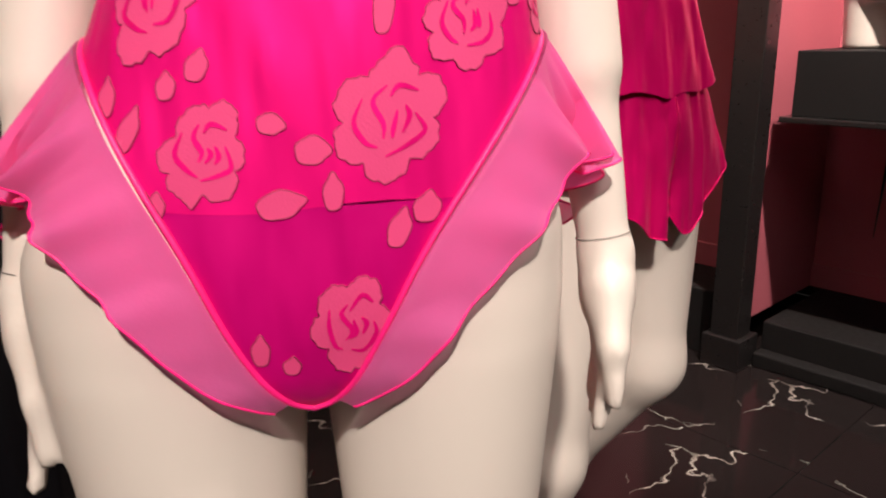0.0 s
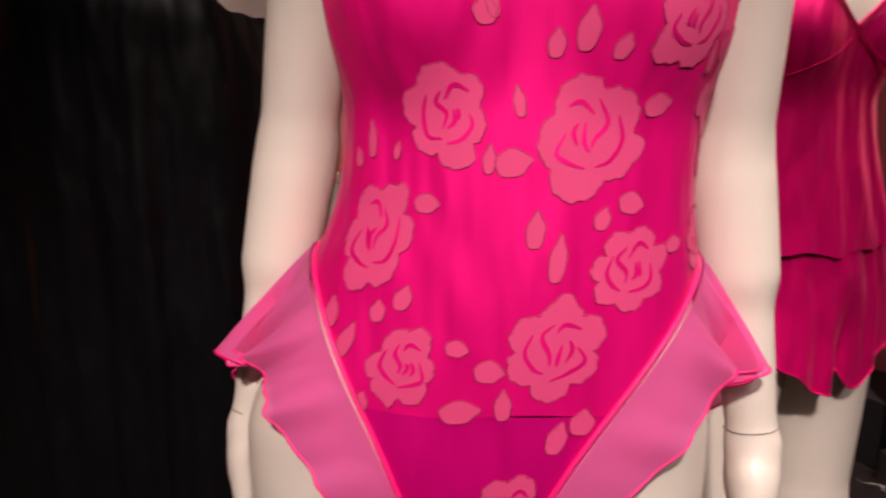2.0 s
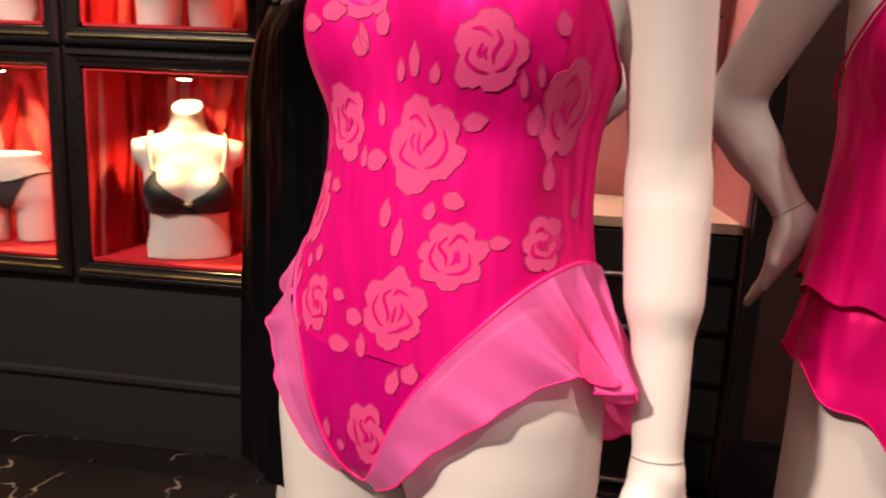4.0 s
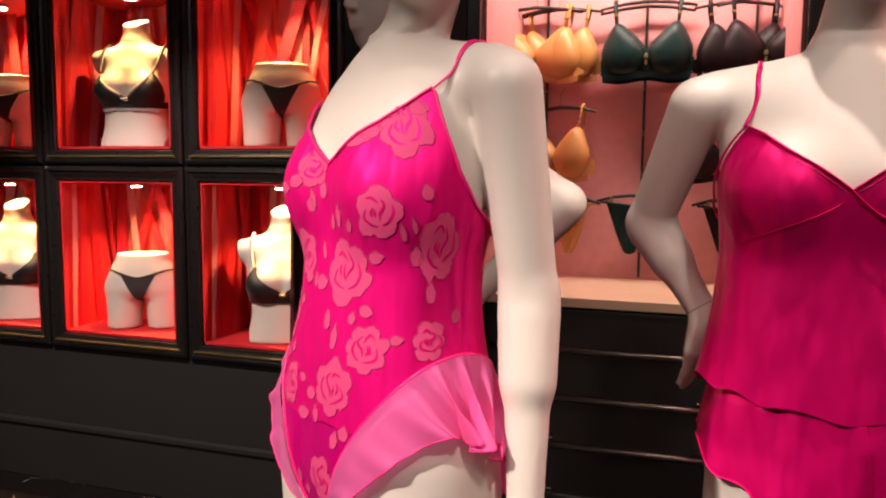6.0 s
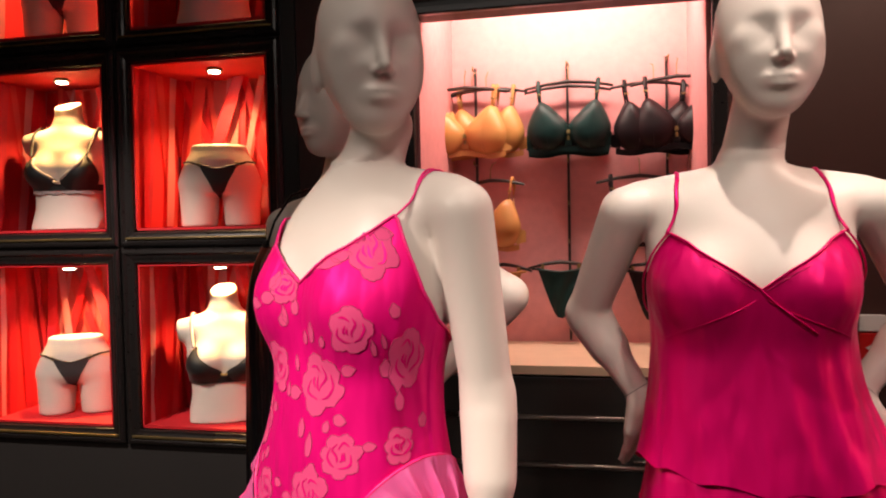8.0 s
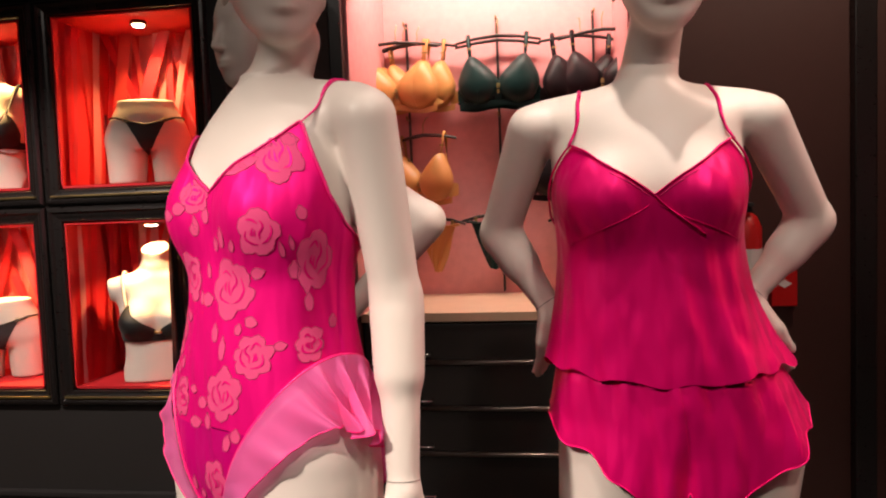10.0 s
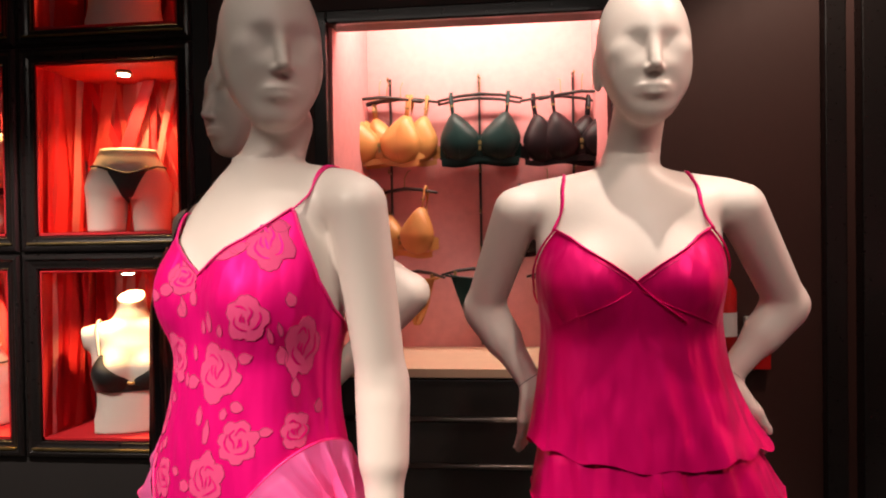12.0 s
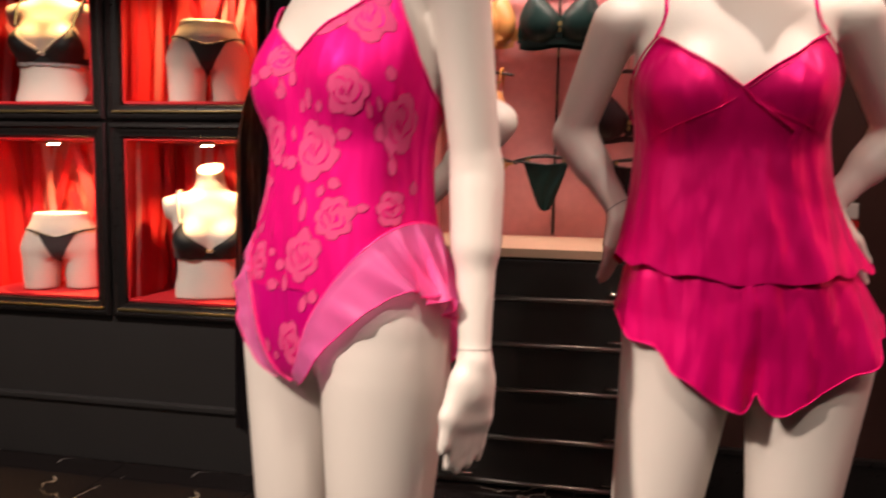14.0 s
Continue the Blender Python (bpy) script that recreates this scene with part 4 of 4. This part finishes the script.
# fuchsia camisole
cami = empty("camisole", "fuchsia satin camisole with a crossed V neck and wavy hem", "camisole", at=(M2[0], M2[1], 0), rz=R2)
th = np.linspace(-math.pi, math.pi, 240, endpoint=False)
CT_T, CT_Z = [0, 20, 50, 62, 75, 100, 130, 180], [1.345, 1.375, 1.415, 1.427, 1.37, 1.30, 1.29, 1.29]
top = np.interp(np.degrees(np.abs(th)), CT_T, CT_Z)
bot = 1.056 + 0.022 * np.abs(np.sin(th)) ** 2 + 0.003 * np.sin(9 * th) + 0.009 * np.abs(np.sin(th)) ** 4 * np.sin(17 * th)
s = np.linspace(0, 1, 70)[:, None]
Z = bot * (1 - s) + top * s
ease = 0.006 + (0.003 + 0.015 * np.abs(np.sin(th))) * np.clip((1.33 - Z) / 0.20, 0, 1) ** 2 * (3 - 2 * np.clip((1.33 - Z) / 0.20, 0, 1))
wav = np.clip((1.22 - Z) / 0.18, 0, 1) ** 1.5 * (0.012 * np.sin(9 * th + 1) + 0.007 * np.sin(17 * th + 0.4)) * (0.10 + np.abs(np.sin(th)) ** 4) + np.clip((1.30 - Z) / 0.15, 0, 1) * 0.0022 * np.sin(13 * th + 3 * np.sin(4 * Z + 2 * th))
part("top_body", grid_mesh(wrap(T2, P2, th[None] + 0 * Z, Z, 0.0) + (ease + wav)[..., None] * np.stack([np.sin(th), -np.cos(th), 0 * th], -1)[None], closed=True), DEEP, cami, smooth=True)
t = np.linspace(-math.pi, math.pi, 240, endpoint=False)
cami_edge = wrap(T2, P2, t, np.interp(np.degrees(np.abs(t)), CT_T, CT_Z), 0.0065)
part("neck_binding", tube(cami_edge, 0.0018, 6, True), DEEP, cami, smooth=True)
for sd in (-1, 1):
    a = wrap(T2, P2, np.array(sd * radians(62)), np.array(1.425), 0.008)
    part("strap", tube(drape(S2, [a, (sd * 0.106, -0.045, 1.462), (sd * 0.100, -0.01, 1.490), (sd * 0.096, 0.03, 1.495), (sd * 0.090, 0.08, 1.465), (sd * 0.085, 0.10, 1.40), (sd * 0.08, 0.098, 1.29)], 0.0015), 0.0032, 6, flat=0.6), DEEP, cami, "thin fuchsia shoulder strap", True)
    tt = np.linspace(radians(4), radians(72), 24) * sd
    part("bust_seam", tube(wrap(T2, P2, tt, 1.338 - 0.075 * (np.abs(tt) / radians(72)) ** 0.8, 0.0062), 0.0006, 5), DEEP, cami, smooth=True)

for k in range(34):
    t0 = radians(4 + 1.55 * (k % 17)) * (1 if k < 17 else -1)
    tt = np.linspace(t0, t0 + radians(0.8) * (1 if k < 17 else -1), 3)
    part("stitch", tube(wrap(T2, P2, tt, np.interp(np.degrees(np.abs(tt)), CT_T, CT_Z) - 0.0075, 0.0066), 0.0009, 4), STITCH, cami)
tt = np.linspace(0, radians(34), 24)
part("wrap_edge", tube(wrap(T2, P2, tt, 1.345 - 0.062 * (tt / radians(34)) ** 0.9, 0.0068), 0.0012, 5), DEEP, cami, "crossed edge of the wrapped front", True)

# matching shorts: a yoke round the hips and two flared legs
shorts = empty("shorts", "fuchsia satin shorts with flared curved hems", "shorts", at=(M2[0], M2[1], 0), rz=R2)
th = np.linspace(-math.pi, math.pi, 260, endpoint=False)
ad = np.degrees(np.abs(th))
hem = curve_through((0, 7, 16, 35, 60, 85, 110, 150, 172, 180), (0.890, 0.864, 0.862, 0.890, 0.945, 0.990, 0.975, 0.88, 0.865, 0.900), ad) + (0.002 + 0.007 * np.abs(np.sin(th)) ** 3) * np.sin(17 * th)
k = np.linspace(0, 1, 44)[:, None]
Z = 1.115 * (1 - k) + hem * k
low = np.clip((1.06 - Z) / 0.16, 0, 1)
crease = 0.016 * np.exp(-((ad / 6) ** 2)) * np.clip((1.02 - Z) / 0.1, 0, 1)
e = 0.005 + 0.003 * np.clip((1.075 - Z) / 0.02, 0, 1) + 0.010 * low - crease + low**1.3 * (0.003 + 0.014 * np.abs(np.sin(th)) ** 3) * np.sin(14 * th + 2 * np.sin(3 * th)) + 0.0018 * np.sin(23 * th + 9 * Z)
G = wrap(T2, P2, th[None] + 0 * Z, np.maximum(Z, 0.94), 0.0)
G[..., 2] = Z
G = G + e[..., None] * np.stack([np.sin(th), -np.cos(th), 0 * th], -1)[None]
part("shorts_body", grid_mesh(G, closed=True), DEEP, shorts, smooth=True)
part("hem", tube(G[-1], 0.0013, 5, True), DEEP, shorts, smooth=True)
part("centre_seam", tube([G[i, 0 + 130] + np.array([0, -0.0004, 0]) for i in range(10, 42)], 0.0006, 5), DEEP, shorts, smooth=True)

# ---- busts in the niches ----
PB = [(0.70, 0.170, 0.080, 0.095, 0.0), (0.84, 0.188, 0.098, 0.110, 0.0)] + [(r[0], r[1], r[2], r[3], 0.0) for r in P1[2:]]
PH = [(0.90, 0.165, 0.085, 0.100, 0.0), (0.94, 0.190, 0.104, 0.118, 0.0), (1.00, 0.182, 0.108, 0.116, 0.0), (1.06, 0.155, 0.104, 0.100, 0.0), (1.11, 0.132, 0.096, 0.088, 0.0), (1.16, 0.122, 0.092, 0.080, 0.0)]


def bust_field(p):
    d = trunk(p, PB)
    for s in (-1, 1):
        d = smin(d, egg(p, (s * 0.070, -0.072, 1.34), (0.058, 0.052, 0.058)), 0.035)
        d = smin(d, limb(p, (s * 0.06, 0.012, 1.488), (s * 0.200, 0.008, 1.462), 0.044, 0.036), 0.055)
    d = np.maximum(d, np.abs(p[..., 0]) - 0.178 - 0.12 * (p[..., 2] - 1.45))
    d = smin(d, limb(p, (0, 0.015, 1.48), (0, 0.0, 1.72), 0.056, 0.050), 0.04)
    return np.maximum(d, np.maximum(1.105 - p[..., 2], p[..., 2] - 1.622 - 0.42 * p[..., 1] - 0.10 * p[..., 0]))


def hips_field(p):
    d = trunk(p, PH)
    for s in (-1, 1):
        d = smin(d, limb(p, (s * 0.097, 0.005, 0.93), (s * 0.104, -0.01, 0.60), 0.094, 0.072), 0.014)
    return np.maximum(d, np.maximum(0.745 - p[..., 2], p[..., 2] - 1.135))


v, q = skin_of(bust_field, (-0.24, -0.16, 1.085), (0.24, 0.14, 1.68), 0.0075)
bust = mesh_ob("bust_form", v - np.array([0, 0, 1.105]), q, SKIN)
tagged(bust, "cream bust form wearing a black bra in a niche", "bust form", "bust forms")
v, q = skin_of(hips_field, (-0.23, -0.16, 0.725), (0.23, 0.16, 1.155), 0.009)
hips = mesh_ob("hip_form", v - np.array([0, 0, 0.745]), q, SKIN)
tagged(hips, "cream hip form wearing black briefs in a niche", "hip form", "hip forms")

TB = lambda p: bust_field(p)
TH = lambda p: hips_field(p)


def bra_on(label, lace):
    o = empty("bra", label, "bra", "bras on busts")
    zb = 1.105
    for sd in (-1, 1):
        u = np.linspace(5, 72, 30)
        lo = np.interp(u, (5, 20, 38, 56, 72), (1.292, 1.268, 1.262, 1.268, 1.282))
        hi = np.interp(u, (5, 20, 38, 50, 55, 64, 72), (1.308, 1.332, 1.372, 1.408, 1.404, 1.352, 1.318))
        k = np.linspace(0, 1, 12)[:, None]
        t = sd * np.radians(u)[None] + 0 * k
        lift = 0.004 + 0.014 * np.sin(np.pi * np.clip((u - 5) / 67, 0, 1)) ** 0.6 * np.sin(np.pi * np.clip(k, 0.02, 0.98)) ** 0.6
        G = wrap(TB, PB, t, lo * (1 - k) + hi * k, 0.0) + lift[..., None] * np.stack([np.sin(t), -np.cos(t), 0 * t], -1)
        G[..., 2] -= zb
        cup = part("cup", grid_mesh(G), BLACKFAB, o, smooth=True)
        part("strap", tube([(x, y, z - zb) for x, y, z in drape(TB, [(sd * 0.112, -0.090, 1.405), (sd * 0.120, -0.060, 1.455), (sd * 0.124, -0.03, 1.50), (sd * 0.120, 0.02, 1.530), (sd * 0.105, 0.07, 1.48)], 0.003)], 0.006, 6, flat=0.5), GREYLACE if lace == 2 else BLACKFAB, o, smooth=True)
        if lace == 1:
            part("lace_edge", tube(G[-1, 2:19] - np.array([0, 0.002, 0.004]), 0.006, 6), GREYLACE, cup, "grey lace trim", True)
    t = np.linspace(-2.6, 2.6, 60)
    G = np.stack([wrap(TB, PB, t, 1.278 + 0 * t + s, 0.0045) for s in (-0.014, 0, 0.012)])
    G[..., 2] -= zb
    part("band", grid_mesh(G), BLACKFAB, o, smooth=True)
    if lace == 1:
        G = np.stack([wrap(TB, PB, t, 1.262 + 0.004 * np.sin(60 * t) * s, 0.0055 + 0 * t) + np.array([0, 0, -0.012 * s]) for s in (0, 1)])
        G[..., 2] -= zb
        part("lace_hem", grid_mesh(G), GREYLACE, o, "grey lace trim", True)
    part("bow", tube([(-0.012, -0.115, 1.30 - zb), (0, -0.118, 1.296 - zb), (0.012, -0.115, 1.30 - zb)], [0.006, 0.003, 0.006], 8), GREYLACE if lace == 1 else GILT, o, "small centre bow", True)
    return o


def thong_on(label, m):
    o = empty("briefs", label, "briefs", "briefs on hip forms")
    zb = 0.745
    t = np.radians(np.linspace(-58, 58, 60))
    a = np.degrees(np.abs(t))
    top = 1.018 + 0.030 * (a / 58) ** 1.3
    bot = np.minimum(top - 0.006, np.interp(a, (0, 7, 13, 22, 34, 41, 58), (0.842, 0.852, 0.898, 0.952, 1.002, 1.030, 1.042)))
    s = np.linspace(0, 1, 14)[:, None]
    G = wrap(TH, PB, t[None] + 0 * s, bot * (1 - s) + top * s, 0.003)
    G[..., 2] -= zb
    part("front_panel", grid_mesh(G), m, o, smooth=True)
    t = np.linspace(-math.pi, math.pi, 90, endpoint=False)
    W = wrap(TH, PB, t, 1.015 + 0.035 * np.clip(np.degrees(np.abs(t)) / 58, 0, 1) ** 1.3, 0.004)
    W[:, 2] -= zb
    part("waist_string", tube(W, 0.0042, 6, True), BLACKFAB, o, smooth=True)
    for sd in (-1, 1):
        c = wrap(TH, PB, np.array(sd * radians(40)), np.array(1.037), 0.006) - np.array([0, 0, zb])
        part("ring", tube([c + 0.010 * np.array([math.cos(q), 0, math.sin(q)]) for q in np.linspace(0, 2 * math.pi, 12, endpoint=False)], 0.002, 5, True), GILT, o, "small metal ring", True)
    return o


braA, braD = bra_on("black bra with grey lace trim on a bust form", 1), bra_on("black plunge bra with studded pale straps on a bust form", 2)
thB, thC = thong_on("plain black string briefs on a hip form", BLACKFAB), thong_on("sheer black lace string briefs on a hip form", LACE)
first = {}


def place(ob, m):
    if ob.name not in first:
        first[ob.name] = True
        ob.matrix_world = m @ Matrix.Diagonal((*ob.scale, 1))
        return ob
    return copy_thing(ob, m)


hips.scale = thB.scale = thC.scale = (0.84, 0.84, 0.84)
bust.scale = braA.scale = braD.scale = (1.02, 1.02, 1.02)
for ci, x0 in enumerate(COLS):
    for ri, z0 in enumerate(ROWSZ):
        turn = (24, 13, 22)[ri] if ci % 2 else (25, 24, 20)[ri]
        m = pose(x0 + NW / 2 - 0.01, FACE + 0.17, z0 + 0.0142, 0, 0, turn)
        if (ci + ri) % 2 == 0:
            place(bust, m)
            place(braD if ci % 2 == 0 else braA, m)
        else:
            place(hips, m)
            place(thB if ci % 2 == 0 else thC, m)
        # dark velvet drape in a corner of the niche
        k = np.linspace(0, 1, 16)
        P = np.array([[(x0 + 0.02 + w * (0.03 + 0.10 * math.sin(math.pi * min(1, h * 1.1)) ** 1.2) * (1 - 0.5 * h), FACE + 0.30 - 0.015 * math.sin(9 * w + 2 * h), z0 + 0.016 + 0.30 * h) for w in np.linspace(0, 1, 8)] for h in k])
        tagged(part("velvet_drape", grid_mesh(P), WINE, smooth=True), "wine velvet drape in the corner of a niche", "drape", "niche drapes")

# ---- hanging lingerie in the alcove ----


def hanger_bm(w):
    bm = tube([(-w / 2, 0.0, -0.022), (-w / 4, 0, -0.004), (0, 0, 0.004), (w / 4, 0, -0.004), (w / 2, 0, -0.022)], [0.007, 0.0095, 0.011, 0.0095, 0.007], 8, flat=0.75)
    return bm


def bra_hung(label, m, cat="bra"):
    """A moulded bra seen from in front, hung by its straps from a bar; the bar's middle is its origin."""
    o = empty("hung_bra", label, cat, "bras on the alcove wall")
    hg = part("hanger", hanger_bm(0.36), HANGER, o, "dark wooden hanger bar", True)
    part("hook_wire", tube([(0, 0, 0.008), (0, 0, 0.05), (0.004, 0.015, 0.075), (0, 0.04, 0.085)], 0.002, 6), GILT, hg, smooth=True)
    for sd in (-1, 1):
        n, rings = 32, 12
        P = []
        for i in range(rings + 1):
            e = i / rings * math.pi / 2
            row = []
            for j in range(n):
                a = 2 * math.pi * j / n
                rx, rr = 0.084, math.sin(e)
                up = max(0, math.sin(a)) ** 2
                row.append((sd * (0.084 + 0.026 * up * rr) + rx * rr * math.cos(a) * (1 - 0.42 * up), -0.062 * math.cos(e) ** 0.8 - 0.014, -0.195 + rr * math.sin(a) * (0.086 + 0.030 * up)))
            P.append(row)
        cup = part("cup", grid_mesh(np.array(P), closed=True), m, o, smooth=True)
        part("rim", tube([P[-1][j] for j in range(n)], 0.003, 5, True), m, cup, smooth=True)
        part("seam", tube([P[i][24] for i in range(3, rings + 1)], 0.0012, 4), m, cup, smooth=True)
        part("strap", tube([(sd * 0.112, -0.022, -0.095), (sd * 0.118, -0.016, -0.05), (sd * 0.122, -0.013, -0.008), (sd * 0.122, -0.004, 0.010), (sd * 0.120, 0.010, -0.02), (sd * 0.112, 0.014, -0.11), (sd * 0.135, 0.010, -0.215)], 0.0085, 6, flat=0.4), m, o, smooth=True)
        part("slider", boxes((sd * 0.1185 - 0.009, -0.0215, -0.052, sd * 0.1185 + 0.009, -0.014, -0.044), bevel=0.001), GILT, o, "small metal strap slider")
        G = np.array([[(sd * (0.145 + 0.030 * t), -0.014 + 0.028 * t, -0.235 + 0.034 * s * (1 - 0.3 * t)) for t in np.linspace(0, 1, 6)] for s in (-1, 0, 1)])
        part("wing", grid_mesh(G), m, o, smooth=True)
    part("bridge", boxes((-0.014, -0.030, -0.262, 0.014, -0.020, -0.19), bevel=0.003), m, o)
    G = np.array([[(x, -0.026 + 0.3 * x * x, -0.268 - 0.012 * s + 0.006 * math.cos(30 * x)) for x in np.linspace(-0.165, 0.165, 28)] for s in (0, 1, 2)])
    part("under_band", grid_mesh(G), m, o, smooth=True)
    part("bow", boxes((-0.009, -0.042, -0.216, 0.009, -0.032, -0.198), bevel=0.002), GILT, o, "small pale centre trim")
    part("pendant", boxes((-0.005, -0.040, -0.240, 0.005, -0.033, -0.222), bevel=0.002), GILT, o, "small pale centre trim")
    return o


def briefs_hung(label, m):
    o = empty("hung_briefs", label, "briefs", "briefs on the alcove wall")
    hg = part("hanger", hanger_bm(0.27), HANGER, o, "dark hanger bar with clips", True)
    for sd in (-1, 1):
        part("clip", boxes((sd * 0.075 - 0.007, -0.012, -0.04, sd * 0.075 + 0.007, 0.010, -0.005), bevel=0.002), GILT, hg)
    x = np.linspace(-1, 1, 25)
    G = []
    for s in np.linspace(0, 1, 14):
        half = 0.078 * (1 - s) ** 0.85 + 0.020
        G.append([(h * half, -0.012 - 0.006 * math.sin(7 * h + 6 * s) - 0.01 * (1 - h * h), -0.035 - 0.006 * (1 - abs(h)) - 0.19 * s + 0.018 * abs(h) * (1 - s)) for h in x])
    part("front_panel", grid_mesh(np.array(G)), m, o, smooth=True)
    part("waistband", tube([(h * 0.118, -0.016 - 0.01 * (1 - h * h), -0.038 + 0.015 * abs(h)) for h in x], 0.0055, 6), m, o, smooth=True)
    return o


tanb, greenb, darkb = bra_hung("tan satin bra on a dark hanger", TAN), bra_hung("dark green moulded bra on a dark hanger", GREEN), bra_hung("dark plum moulded bra on a dark hanger", BROWN)
tanp, greenp, darkp = briefs_hung("tan satin briefs clipped to a hanger", TAN), briefs_hung("dark green satin briefs clipped to a hanger", GREEN), briefs_hung("dark plum briefs clipped to a hanger", BROWN)
WY = AY - 0.105
for src, spots in (
    (tanb, ((0.235, WY, 2.020, 4), (0.262, WY + 0.03, 2.015, -20), (0.318, WY + 0.055, 2.020, -8), (0.335, WY + 0.02, 1.625, -32))),
    (greenb, ((0.668, WY, 2.020, 0), (0.663, WY + 0.05, 2.012, 3))),
    (darkb, ((1.01, WY + 0.035, 2.005, 16), (1.095, WY - 0.02, 2.012, -8), (0.95, WY + 0.03, 1.625, 16))),
    (tanp, ((0.385, WY + 0.04, 1.265, -24),)),
    (greenp, ((0.625, WY + 0.02, 1.275, 8),)),
    (darkp, ((0.99, WY + 0.03, 1.265, 10),)),
):
    for x, y, z, r in spots:
        place(src, pose(x, y, z, 0, 0, r))
for x in (0.265, 0.660, 1.065):
    rail = tagged(part("wall_rail", boxes((x - 0.005, AY - 0.012, 0.94, x + 0.005, AY - 0.001, 2.12)), HANGER), "slim dark slotted rail on the alcove wall", "rail", "alcove rails")
    for z in (2.10, 1.70, 1.36, 1.52):
        part("rail_hook", tube([(x, AY - 0.012, z), (x, AY - 0.075, z), (x + 0.002, AY - 0.085, z + 0.012)], 0.0035, 6), GILT, rail, "small brass hook", True)

# ---- east bay figure, wall fittings ----
m = pose(EX + 0.22, 0.95, 1.066, 0, 0, 75)
copy_thing(hips, m)
copy_thing(thC, m)
sx, sy, sz = 1.64, FACE + 0.03, 1.01
case = empty("alarm_box", "red enamelled alarm box with a white diamond on the wall", "alarm box", at=(sx, sy, sz))
part("case", boxes((-0.042, -0.035, -0.062, 0.042, 0, 0.062), bevel=0.004), SIGNRED, case)
bm = bmesh.new()
vs = [bm.verts.new(c) for c in ((-0.024, -0.0365, 0.015), (0, -0.0365, 0.0), (0.024, -0.0365, 0.015), (0, -0.0365, 0.030))]
bm.faces.new(vs)
part("diamond", bm, WHITE, case, "white diamond mark")
part("cover", boxes((-0.04, -0.03, 0.066, 0.04, 0, 0.118), bevel=0.004), WHITE, case, "clear white cover above the box")
ext = empty("fire_extinguisher", "red fire extinguisher with black valve and pale label on the wall", "fire extinguisher", at=(1.515, FACE - 0.04, 1.02))
bm = tube([(0, 0, 0), (0, 0, 0.01), (0, 0, 0.20), (0, 0, 0.235), (0, 0, 0.25)], [0.038, 0.045, 0.045, 0.03, 0.014], 20)
part("cylinder", bm, SIGNRED, ext, smooth=True)
part("valve", boxes((-0.014, -0.014, 0.25, 0.014, 0.014, 0.275), (-0.01, -0.05, 0.268, 0.01, 0.02, 0.282), bevel=0.003), BLACKFAB, ext, "black valve and lever")
part("label_band", tube([(0, 0, 0.05), (0, 0, 0.13)], [0.0458, 0.0458], 20), WHITE, ext, "pale instruction label")
part("bracket", boxes((-0.02, 0.03, 0.10, 0.02, 0.07, 0.16)), BLACK, ext)
tagged(part("door_frame_1", boxes((1.86, FACE - 0.01, 0, 1.93, FACE + 0.03, 2.9), (1.97, FACE - 0.03, 0, 2.06, FACE + 0.03, 2.9), bevel=0.006), FRAMEBLACK), "black moulded door frame", "door frame", kind="structure")
